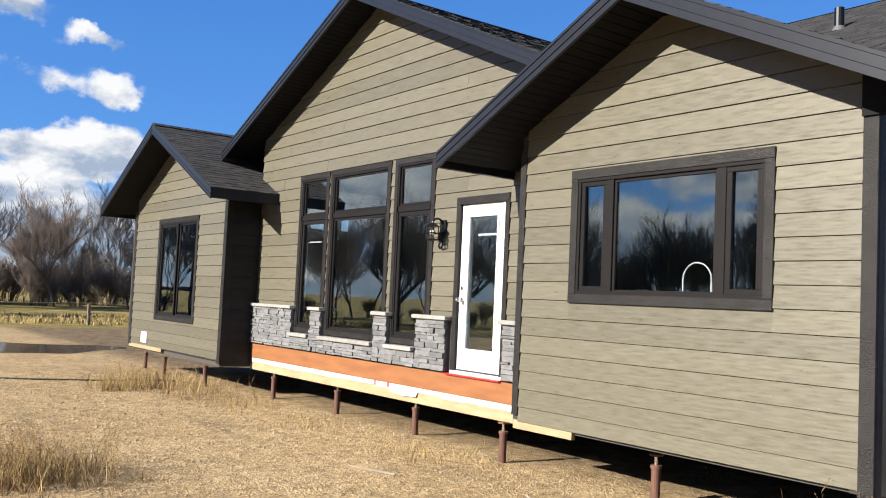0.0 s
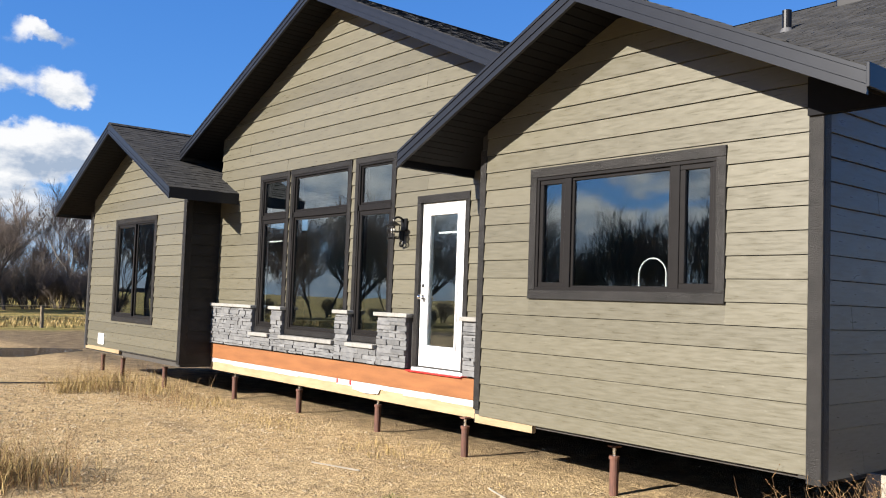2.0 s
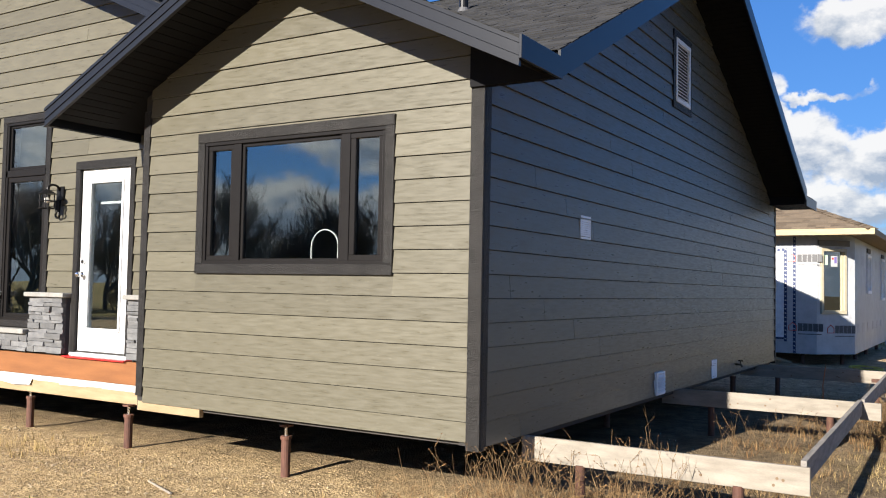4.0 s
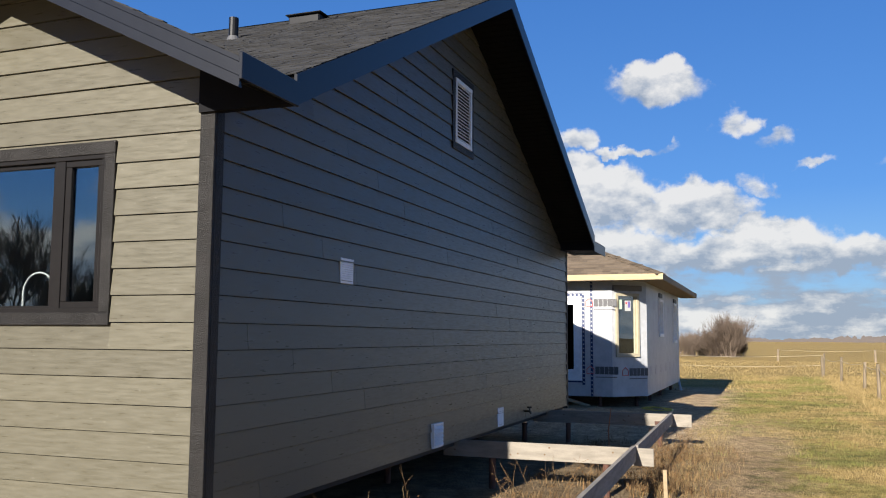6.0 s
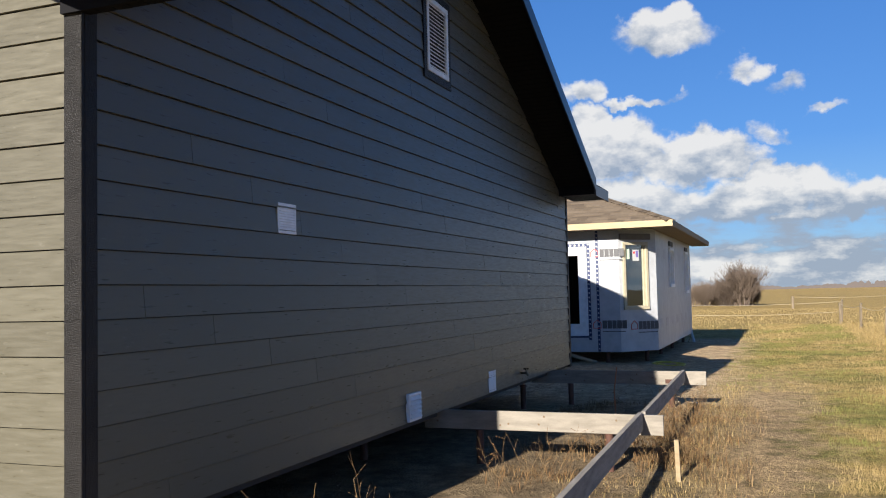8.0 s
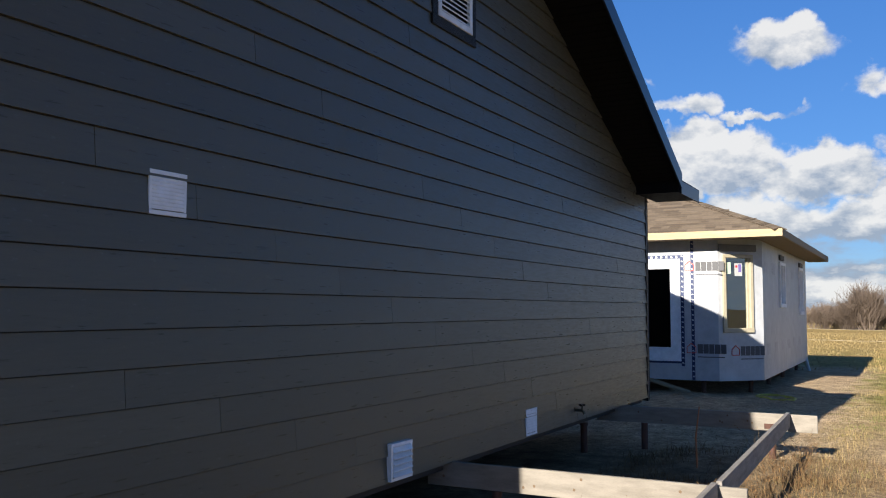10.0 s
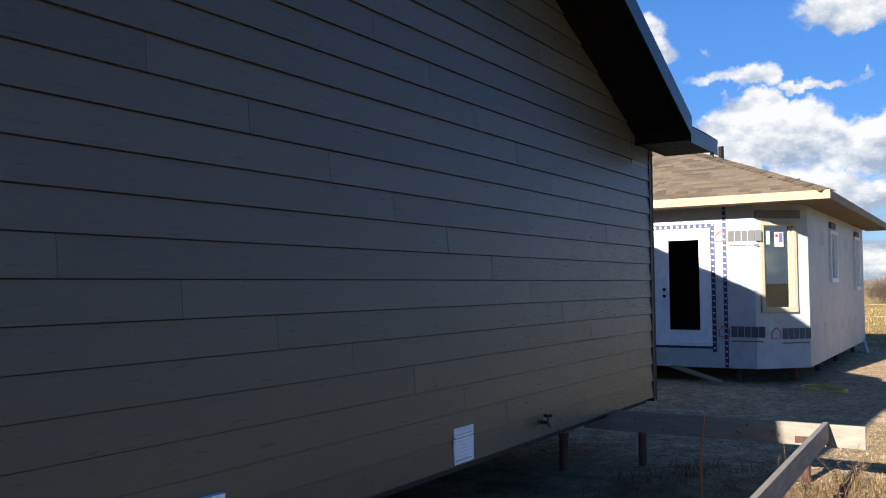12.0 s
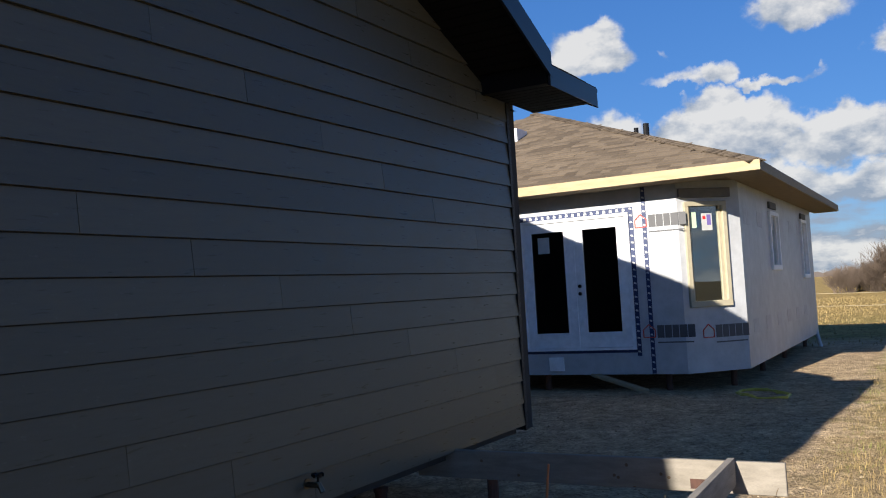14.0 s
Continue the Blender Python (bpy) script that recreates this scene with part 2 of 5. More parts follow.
def noise_tex(nt, vec, scale, detail=4.0, rough=0.55):
    n = node(nt, "ShaderNodeTexNoise")
    n.inputs["Scale"].default_value, n.inputs["Detail"].default_value, n.inputs["Roughness"].default_value = scale, detail, rough
    nt.links.new(vec, n.inputs["Vector"])
    return n.outputs["Fac"]


def relief(nt, bsdf, height, strength, dist=0.01):
    b = node(nt, "ShaderNodeBump")
    b.inputs["Strength"].default_value, b.inputs["Distance"].default_value = strength, dist
    nt.links.new(height, b.inputs["Height"])
    nt.links.new(b.outputs[0], bsdf.inputs["Normal"])


def grained(name, c0, c1, rough=0.6, scale=(1, 1, 1), size=6.0, bump=0.2, dist=0.004, spread=0.12, metal=0.0, fine=60.0, spec=0.5):
    """Two scales of variation, stretched by scale, and a shift of brightness from object to object."""
    m, nt, b = material(name)
    v = coords(nt, scale)
    big, small = noise_tex(nt, v, size, 5), noise_tex(nt, v, fine, 4, 0.65)
    col = tint(nt, big, c0, c1)
    col = blend(nt, 0.35, col, tint(nt, small, (0.55, 0.55, 0.55), (1.3, 1.3, 1.3), 0.25, 0.75), "MULTIPLY")
    info = node(nt, "ShaderNodeObjectInfo")
    mr = node(nt, "ShaderNodeMapRange")
    mr.inputs["To Min"].default_value, mr.inputs["To Max"].default_value = 1 - spread, 1 + spread
    nt.links.new(info.outputs["Random"], mr.inputs["Value"])
    hs = node(nt, "ShaderNodeHueSaturation")
    nt.links.new(mr.outputs[0], hs.inputs["Value"])
    nt.links.new(col, hs.inputs["Color"])
    nt.links.new(hs.outputs[0], b.inputs["Base Color"])
    b.inputs["Roughness"].default_value, b.inputs["Metallic"].default_value = rough, metal
    b.inputs["Specular IOR Level"].default_value = spec
    if bump:
        relief(nt, b, small, bump, dist)
    return m


def plain(name, c, rough=0.5, metal=0.0, spec=0.5):
    m, nt, b = material(name)
    v = coords(nt)
    n = noise_tex(nt, v, 9.0, 6)
    nt.links.new(tint(nt, n, tuple(x * 0.88 for x in c), tuple(min(1, x * 1.08) for x in c)), b.inputs["Base Color"])
    b.inputs["Roughness"].default_value, b.inputs["Metallic"].default_value = rough, metal
    b.inputs["Specular IOR Level"].default_value = spec
    return m


def glass_material(name, face=0.17, tone=(0.80, 0.85, 0.84)):
    """Clear pane: see-through, with a mirror share that grows at flat angles."""
    m = bpy.data.materials.new(name)
    m.use_nodes = True
    nt = m.node_tree
    nt.nodes.clear()
    lw = node(nt, "ShaderNodeLayerWeight")
    lw.inputs["Blend"].default_value = 0.5
    pw = node(nt, "ShaderNodeMath")
    pw.operation = "POWER"
    pw.inputs[1].default_value = 3.5
    nt.links.new(lw.outputs["Facing"], pw.inputs[0])
    mr = node(nt, "ShaderNodeMapRange")
    mr.inputs["To Min"].default_value, mr.inputs["To Max"].default_value = face, 0.75
    nt.links.new(pw.outputs[0], mr.inputs["Value"])
    tr, gl = node(nt, "ShaderNodeBsdfTransparent"), node(nt, "ShaderNodeBsdfGlossy")
    tr.inputs[0].default_value = (*tone, 1)
    gl.inputs["Color"].default_value = (0.92, 0.97, 1.0, 1)
    gl.inputs["Roughness"].default_value = 0.0
    wob = noise_tex(nt, coords(nt), 1.3, 1.0)
    bp = node(nt, "ShaderNodeBump")
    bp.inputs["Strength"].default_value, bp.inputs["Distance"].default_value = 0.04, 0.02
    nt.links.new(wob, bp.inputs["Height"])
    nt.links.new(bp.outputs[0], gl.inputs["Normal"])
    mx, o = node(nt, "ShaderNodeMixShader"), node(nt, "ShaderNodeOutputMaterial")
    nt.links.new(mr.outputs[0], mx.inputs[0])
    nt.links.new(tr.outputs[0], mx.inputs[1])
    nt.links.new(gl.outputs[0], mx.inputs[2])
    nt.links.new(mx.outputs[0], o.inputs[0])
    return m


def siding_material(name):
    """Painted wood-grain lap board, taupe, satin."""
    m, nt, b = material(name)
    v = coords(nt, (1, 1, 9))
    g1, g2 = noise_tex(nt, v, 5.0, 7, 0.6), noise_tex(nt, v, 32.0, 5, 0.7)
    col = tint(nt, g1, (0.091, 0.083, 0.059), (0.109, 0.100, 0.072))
    col = blend(nt, 0.30, col, tint(nt, g2, (0.86, 0.86, 0.86), (1.10, 1.10, 1.10)), "MULTIPLY")
    # sun glints put into the base colour as lighter specks
    glints = noise_tex(nt, coords(nt, (1, 1, 2.5)), 17.0, 3, 0.6)
    col = blend(nt, tint(nt, glints, (0, 0, 0), (0.35, 0.35, 0.35), 0.66, 0.74), col, (0.18, 0.168, 0.135))
    info = node(nt, "ShaderNodeObjectInfo")
    mr = node(nt, "ShaderNodeMapRange")
    mr.inputs["To Min"].default_value, mr.inputs["To Max"].default_value = 0.88, 1.11
    nt.links.new(info.outputs["Random"], mr.inputs["Value"])
    hs = node(nt, "ShaderNodeHueSaturation")
    nt.links.new(mr.outputs[0], hs.inputs["Value"])
    nt.links.new(col, hs.inputs["Color"])
    nt.links.new(hs.outputs[0], b.inputs["Base Color"])
    nt.links.new(tint(nt, g1, (0.27, 0.27, 0.27), (0.50, 0.50, 0.50), 0.35, 0.65), b.inputs["Roughness"])
    b.inputs["Specular IOR Level"].default_value = 0.38
    relief(nt, b, g2, 0.12, 0.0010)
    return m


def shingle_material(name, dark, light, red=(0.0, 0.0, 0.0)):
    m, nt, b = material(name)
    g = node(nt, "ShaderNodeNewGeometry")
    v = coords(nt)
    grit, patch = noise_tex(nt, v, 140.0, 3, 0.7), noise_tex(nt, v, 2.0, 4)
    col = tint(nt, g.outputs["Random Per Island"], dark, light, 0.0, 1.0)
    col = blend(nt, 0.6, col, tint(nt, grit, (0.45, 0.45, 0.45), (1.6, 1.6, 1.6), 0.3, 0.7), "MULTIPLY")
    col = blend(nt, 0.3, col, tint(nt, patch, (0.7, 0.7, 0.7), (1.2, 1.2, 1.2)), "MULTIPLY")
    nt.links.new(col, b.inputs["Base Color"])
    b.inputs["Roughness"].default_value = 0.92
    relief(nt, b, grit, 0.6, 0.004)
    return m


SIDING = siding_material("siding_paint")
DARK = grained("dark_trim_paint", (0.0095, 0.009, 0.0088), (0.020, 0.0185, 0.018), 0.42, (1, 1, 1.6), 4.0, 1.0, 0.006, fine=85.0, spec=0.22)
FRAME = plain("dark_bronze_frame", (0.0105, 0.0095, 0.0095), 0.4, spec=0.15)
FASCIA = plain("dark_metal_fascia", (0.011, 0.0125, 0.0175), 0.32, 0.0, spec=0.30)
SOFFIT = plain("dark_soffit", (0.006, 0.006, 0.0075), 0.7, spec=0.12)
GLASS = glass_material("window_glass")
WHITE = plain("white_paint", (0.60, 0.61, 0.62), 0.35)
VINYL = plain("white_vinyl", (0.80, 0.81, 0.83), 0.45)
CHROME = plain("chrome", (0.75, 0.75, 0.76), 0.18, 1.0)
LAMPBLACK = plain("black_iron", (0.012, 0.012, 0.013), 0.4, 0.6)
RUST = grained("rusty_steel", (0.060, 0.028, 0.020), (0.13, 0.055, 0.035), 0.8, (1, 1, 0.4), 12.0, 0.5, 0.003)
LUMBER = grained("pale_lumber", (0.235, 0.17, 0.092), (0.32, 0.24, 0.142), 0.7, (6, 1, 6), 3.0, 0.25, 0.003)
GREYWOOD = grained("weathered_lumber", (0.185, 0.162, 0.130), (0.29, 0.257, 0.212), 0.75, (5, 1, 5), 4.0, 0.35, 0.003)
CEDAR = grained("orange_stained_beam", (0.182, 0.066, 0.018), (0.255, 0.098, 0.029), 0.65, (4, 0.6, 4), 3.0, 0.25, 0.003)
STONE = grained("grey_ledge_stone", (0.098, 0.10, 0.105), (0.158, 0.158, 0.16), 0.85, (1, 1, 2), 9.0, 0.6, 0.010, 0.20)
CAP = grained("cast_stone_cap", (0.195, 0.19, 0.178), (0.27, 0.262, 0.245), 0.85, (1, 1, 1), 9.0, 0.4, 0.005)
MORTAR = plain("dark_mortar", (0.085, 0.085, 0.087), 0.95)
WRAPW = plain("white_membrane", (0.50, 0.50, 0.48), 0.5)
REDTAPE = plain("red_tape", (0.55, 0.02, 0.02), 0.4)
# sheathing coloured near black so gaps between boards read as lap shadow
SHADOW_SHEATHING = plain("dark_sheathing", (0.030, 0.028, 0.026), 0.9)
ROOFA = shingle_material("charcoal_shingle", (0.0095, 0.0093, 0.0098), (0.031, 0.030, 0.030))
ROOFB = shingle_material("weathered_wood_shingle", (0.085, 0.062, 0.041), (0.165, 0.125, 0.085))
# near-black tone for underfloors and the shadow put on the bay's rim board
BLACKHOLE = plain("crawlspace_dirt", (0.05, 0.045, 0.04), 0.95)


# ---- ground ----
def ground_material():
    m, nt, b = material("ground")
    g = node(nt, "ShaderNodeNewGeometry")
    sp = node(nt, "ShaderNodeSeparateXYZ")
    nt.links.new(g.outputs["Position"], sp.inputs[0])
    pos = g.outputs["Position"]

    def mth(op, a, b2=None, clamp=False):
        n = node(nt, "ShaderNodeMath")
        n.operation, n.use_clamp = op, clamp
        for i, v in enumerate((a, b2)):
            if v is None:
                continue
            if isinstance(v, (int, float)):
                n.inputs[i].default_value = v
            else:
                nt.links.new(v, n.inputs[i])
        return n.outputs[0]

    wob = noise_tex(nt, pos, 0.55, 5, 0.6)
    wob2 = noise_tex(nt, pos, 2.6, 5, 0.65)
    grit = noise_tex(nt, pos, 55.0, 4, 0.7)
    pebb = node(nt, "ShaderNodeTexVoronoi")
    pebb.inputs["Scale"].default_value = 34.0
    nt.links.new(pos, pebb.inputs["Vector"])
    # tan gravel
    gravel = tint(nt, wob, (0.335, 0.240, 0.128), (0.43, 0.322, 0.186))
    gravel = blend(nt, 0.55, gravel, tint(nt, pebb.outputs["Color"], (0.55, 0.53, 0.5), (1.55, 1.53, 1.5), 0.1, 0.9), "MULTIPLY")
    gravel = blend(nt, tint(nt, wob2, (0, 0, 0), (0.8, 0.8, 0.8), 0.56, 0.74), gravel, (0.24, 0.175, 0.105))
    # long darker streaks across the gravel
    dark_streaks = noise_tex(nt, coords(nt, (1.6, 0.22, 1), (0, 0, 0.55)), 0.8, 4, 0.6)
    gravel = blend(nt, tint(nt, dark_streaks, (0, 0, 0), (0.6, 0.6, 0.6), 0.56, 0.68), gravel, (0.20, 0.148, 0.092))
    # brown dirt with litter beside and under the house
    dirt = tint(nt, wob2, (0.085, 0.062, 0.038), (0.26, 0.195, 0.118))
    dirt = blend(nt, 0.6, dirt, tint(nt, grit, (0.5, 0.5, 0.5), (1.5, 1.45, 1.4)), "MULTIPLY")
    stony = tint(nt, wob2, (0.29, 0.210, 0.125), (0.50, 0.375, 0.235))
    stony = blend(nt, 0.7, stony, tint(nt, pebb.outputs["Color"], (0.5, 0.5, 0.5), (1.5, 1.5, 1.5), 0.1, 0.9), "MULTIPLY")
    dirt = blend(nt, mth("DIVIDE", mth("SUBTRACT", sp.outputs[0], 8.5), 2.0, True), dirt, stony)
    # dry and green grass
    dry = tint(nt, wob2, (0.26, 0.18, 0.066), (0.44, 0.315, 0.125))
    green = tint(nt, wob2, (0.090, 0.098, 0.024), (0.235, 0.205, 0.064))
    near = mth("SUBTRACT", 1.0, mth("DIVIDE", mth("SUBTRACT", sp.outputs[0], 24.0), 22.0), True)
    grass = blend(nt, mth("MULTIPLY", tint(nt, wob, (0, 0, 0), (0.9, 0.9, 0.9), 0.40, 0.58), near), dry, green)
    grass = blend(nt, 0.85, grass, tint(nt, grit, (0.45, 0.45, 0.43), (1.5, 1.5, 1.45)), "MULTIPLY")
    # where: gravel in front (x below the house), dirt along the house, grass elsewhere
    edge = mth("ADD", sp.outputs[0], mth("MULTIPLY", mth("SUBTRACT", wob2, 0.5), 2.2))
    dmask = mth("DIVIDE", mth("SUBTRACT", edge, 0.35), 0.9, True)
    col = blend(nt, dmask, gravel, dirt)
    yy = mth("ADD", sp.outputs[1], mth("MULTIPLY", mth("SUBTRACT", wob2, 0.5), 2.4))
    track = mth("SUBTRACT", 1.0, mth("DIVIDE", mth("ABSOLUTE", mth("ADD", yy, 3.0)), 1.1), True)
    gm = mth("MULTIPLY", mth("DIVIDE", mth("SUBTRACT", edge, 2.5), 2.5, True), mth("DIVIDE", mth("SUBTRACT", -2.0, yy), 0.8, True))
    gm = mth("MULTIPLY", gm, mth("SUBTRACT", 1.0, mth("MULTIPLY", track, mth("SUBTRACT", 1.0, mth("DIVIDE", mth("SUBTRACT", sp.outputs[0], 11.5), 6.0, True), True))))
    far = mth("DIVIDE", mth("SUBTRACT", edge, 27.0), 2.0, True)
    left = mth("DIVIDE", mth("SUBTRACT", mth("ADD", sp.outputs[1], mth("MULTIPLY", wob, 4.0)), 35.0), 2.0, True)
    back = mth("DIVIDE", mth("SUBTRACT", -34.0, edge), 3.0, True)
    south = mth("DIVIDE", mth("SUBTRACT", -5.0, yy), 1.5, True)
    allg = mth("MAXIMUM", mth("MAXIMUM", gm, far), mth("MAXIMUM", mth("MAXIMUM", left, back), south))
    col = blend(nt, allg, col, grass)
    path = mth("MULTIPLY", mth("MULTIPLY", track, tint(nt, wob2, (0.25, 0.25, 0.25), (1, 1, 1), 0.38, 0.5)), mth("SUBTRACT", 1.0, mth("DIVIDE", mth("SUBTRACT", sp.outputs[0], 12.0), 4.0, True), True))
    pm = mth("MULTIPLY", path, mth("DIVIDE", mth("SUBTRACT", edge, 3.0), 2.0, True))
    col = blend(nt, mth("MULTIPLY", pm, 0.85), col, blend(nt, 0.75, (0.31, 0.222, 0.125), tint(nt, pebb.outputs["Color"], (0.45, 0.44, 0.42), (1.6, 1.58, 1.55), 0.1, 0.9), "MULTIPLY"))
    clods = noise_tex(nt, pos, 7.5, 6, 0.7)
    col = blend(nt, 0.75, col, tint(nt, clods, (0.55, 0.53, 0.50), (1.32, 1.32, 1.30), 0.34, 0.62), "MULTIPLY")
    # unseen ground to the south, darkened to dim the bounce on the side wall
    unseen_dull = tint(nt, wob2, (0.085, 0.067, 0.032), (0.165, 0.128, 0.066))
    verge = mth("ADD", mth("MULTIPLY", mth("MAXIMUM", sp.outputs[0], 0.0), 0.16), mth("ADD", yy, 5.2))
    col = blend(nt, mth("DIVIDE", mth("SUBTRACT", 0.0, verge), 1.2, True), col, unseen_dull)
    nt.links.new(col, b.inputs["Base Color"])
    b.inputs["Roughness"].default_value = 0.95
    b.inputs["Specular IOR Level"].default_value = 0.15
    relief(nt, b, blend(nt, 0.62, blend(nt, 0.5, grit, pebb.outputs["Distance"]), clods), 1.0, 0.075)
    return m


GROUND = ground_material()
GZ = -0.06


def ground_height(x, y):
    h = 0.035 * noise.noise((x * 0.35, y * 0.35, 0)) + 0.02 * noise.noise((x * 1.3, y * 1.3, 3))
    if x > 3 and y < -3.6:
        h += 0.05 * min(1, (-3.6 - y)) * (0.5 + noise.noise((x * 0.8, y * 0.8, 5)))
    return GZ + h * min(1.0, max(0.0, (19.0 - y) / 3.0))


def build_ground():
    bm = bmesh.new()
    xs = [-3000, -600, -200, -90, -50, -30, -20] + [-14 + 0.25 * i for i in range(129)] + [20, 24, 30, 40, 60, 100, 200, 600, 3000]
    ys = [-3000, -600, -200, -90, -45, -25, -16] + [-11 + 0.25 * i for i in range(133)] + [25, 30, 38, 50, 80, 150, 300, 800, 3000]
    grid = []
    for x in xs:
        col = []
        for y in ys:
            nearby = -14 <= x <= 18 and -11 <= y <= 22
            col.append(bm.verts.new((x, y, ground_height(x, y) if nearby else GZ)))
        grid.append(col)
    for i in range(len(xs) - 1):
        for j in range(len(ys) - 1):
            f = bm.faces.new((grid[i][j], grid[i + 1][j], grid[i + 1][j + 1], grid[i][j + 1]))
            f.smooth = True
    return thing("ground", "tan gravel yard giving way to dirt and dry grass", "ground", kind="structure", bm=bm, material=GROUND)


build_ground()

# ---- the show home: plan numbers ----
BASE = 0.50            # lowest edge of the siding
RB = (0.0, 3.75)       # right bay, along y, front at x = 0
MX, MY = 0.48, (3.75, 11.035)
LX, LY = -0.137, (11.035, 15.83)
DEEP = 10.86           # length of the side wall


def roof_lines(yr, zr, slope, drop):
    """Half planes in (y, z) under a gable with its ridge at yr, zr."""
    return [(slope, 1, slope * yr + zr - drop), (-slope, 1, -slope * yr + zr - drop)]


def rect(to, u0, u1, z0, z1, d0, d1, bev=0.0):
    bm = bmesh.new()
    c = ((u0, z0), (u1, z0), (u1, z1), (u0, z1))
    prism(bm, [to(u, z, d0) for u, z in c], [to(u, z, d1) for u, z in c])
    if bev:
        bmesh.ops.recalc_face_normals(bm, faces=bm.faces[:])
        bevelled(bm, bev)
    return bm


def ring(parent, name, to, u0, u1, z0, z1, w, d0, d1, mat, bev=0.003, label=""):
    part(name, rect(to, u0, u1, z1 - w, z1, d0, d1, bev), mat, parent, label)
    part(name, rect(to, u0, u1, z0, z0 + w, d0, d1, bev), mat, parent, label)
    part(name, rect(to, u0, u0 + w, z0 + w, z1 - w, d0, d1 - 0.002, bev), mat, parent, label)
    part(name, rect(to, u1 - w, u1, z0 + w, z1 - w, d0, d1 - 0.002, bev), mat, parent, label)


def pane(parent, to, u0, u1, z0, z1, d, mat=None):
    p = part("pane", rect(to, u0, u1, z0, z1, d - 0.006, d), mat or GLASS, parent)
    p.visible_shadow = False
    return p


def window(name, to, u0, u1, z0, z1, lights, label, trim=0.09, mat_trim=None, mat_frame=None, casements=()):
    """Trim boards, a frame and one sash with a pane for each light (u0, u1, z0, z1 within the frame)."""
    w = thing(name, label, "window", kind="structure")
    tm, fm = mat_trim or DARK, mat_frame or FRAME
    if trim:
        ring(w, "trim", to, u0, u1, z0, z1, trim, 0.0, 0.032, tm)
    a0, a1, b0, b1 = u0 + trim - 0.004, u1 - trim + 0.004, z0 + trim - 0.004, z1 - trim + 0.004
    ring(w, "window_frame", to, a0, a1, b0, b1, 0.035, -0.09, 0.022, fm)
    for i, (c0, c1, e0, e1) in enumerate(lights):
        sash = 0.055 if i in casements else 0.032
        ring(w, "sash", to, c0, c1, e0, e1, sash, -0.05, 0.006 if i in casements else -0.004, fm)
        pane(w, to, c0 + sash - 0.004, c1 - sash + 0.004, e0 + sash - 0.004, e1 - sash + 0.004, -0.02)
    return w


F0, FM, FL, SW = front(0.0), front(MX), front(LX), side(0.0)

# openings: y0, y1, z0, z1
BIG = (0.785, 2.995, 1.735, 3.025)
MW = [(8.655, 9.59, 1.10, 3.59), (6.95, 8.61, 1.10, 3.59), (5.915, 6.85, 1.10, 3.59)]
DOOR = (4.45, 5.44, 0.83, 2.975)
LWIN = (12.285, 14.36, 1.065, 3.055)


def inset(o, w):
    return (o[0] + w, o[1] - w, o[2] + w, o[3] - w)


RR = (1.90, 4.51, 0.485)     # ridge y, ridge z, slope of the bay on the camera's side
RM = (7.46, 6.07, 0.445)
RL = (13.41, 4.78, 0.47)

wall_r = wall("wall_front_bay", F0, *RB, BASE, 4.6, roof_lines(*RR, 0.17), [inset(BIG, 0.08)], SHADOW_SHEATHING, "taupe lap-sided gable wall of the projecting bay")
wall_m = wall("wall_front_middle", FM, *MY, 0.40, 6.1, roof_lines(*RM, 0.17), [inset(o, 0.06) for o in MW] + [inset(DOOR, 0.05)], SHADOW_SHEATHING, "tall taupe gable wall with stone base and big windows")
wall_l = wall("wall_front_far_bay", FL, *LY, BASE, 4.8, roof_lines(*RL, 0.17), [inset(LWIN, 0.08)], SHADOW_SHEATHING, "small taupe lap-sided gable bay")
SIDE_SLOPES = [(-0.49, 1, 3.366 - 0.17), (0.455, 1, 5.88 + 0.455 * 5.13 - 0.17)]
wall_s = wall("wall_side", SW, 0.0, DEEP, BASE - 0.03, 5.9, SIDE_SLOPES, [], SHADOW_SHEATHING, "long taupe lap-sided gable end wall in shade")
wall_i = wall("wall_bay_return", side(LY[0]), LX + 0.001, MX, 0.42, 3.3, [], [], SHADOW_SHEATHING, "short shaded return wall of the far bay", 0.12)
wall_j = wall("wall_bay_return_near", lambda u, z, d: (u, RB[1] + d, z), 0.001, MX, 0.42, 3.3, [], [], SHADOW_SHEATHING, "short return wall beside the entrance", 0.12)
wall_b = wall("wall_back", front(DEEP), 0.0, 15.83, 0.42, 3.3, [], [], SHADOW_SHEATHING, "plain rear wall")
wall_e = wall("wall_far_end", side(15.83), LX, DEEP, 0.42, 3.3, [], [], SHADOW_SHEATHING, "plain far end wall")
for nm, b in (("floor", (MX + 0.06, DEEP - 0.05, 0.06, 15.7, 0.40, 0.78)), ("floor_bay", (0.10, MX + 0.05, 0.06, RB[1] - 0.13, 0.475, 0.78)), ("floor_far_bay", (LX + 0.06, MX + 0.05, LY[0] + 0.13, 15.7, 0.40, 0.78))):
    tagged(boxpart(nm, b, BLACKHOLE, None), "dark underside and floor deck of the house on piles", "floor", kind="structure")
INSIDE = plain("primed_grey_green_wall", (0.085, 0.115, 0.105), 0.8)
boxpart("ceiling", (MX + 0.17, DEEP - 0.2, 0.17, 15.7, 3.62, 3.66), INSIDE, None)
tagged(bpy.data.objects["ceiling"], "plain interior ceiling", "ceiling", kind="structure")
boxpart("wall_partition", (5.0, 5.12, 0.17, 15.7, 0.79, 3.61), INSIDE, None)
tagged(bpy.data.objects["wall_partition"], "plain interior partition", "wall", kind="structure")
boxpart("wall_partition_bay", (MX + 0.17, 4.99, RB[1] - 0.1, RB[1], 0.79, 3.61), INSIDE, None)
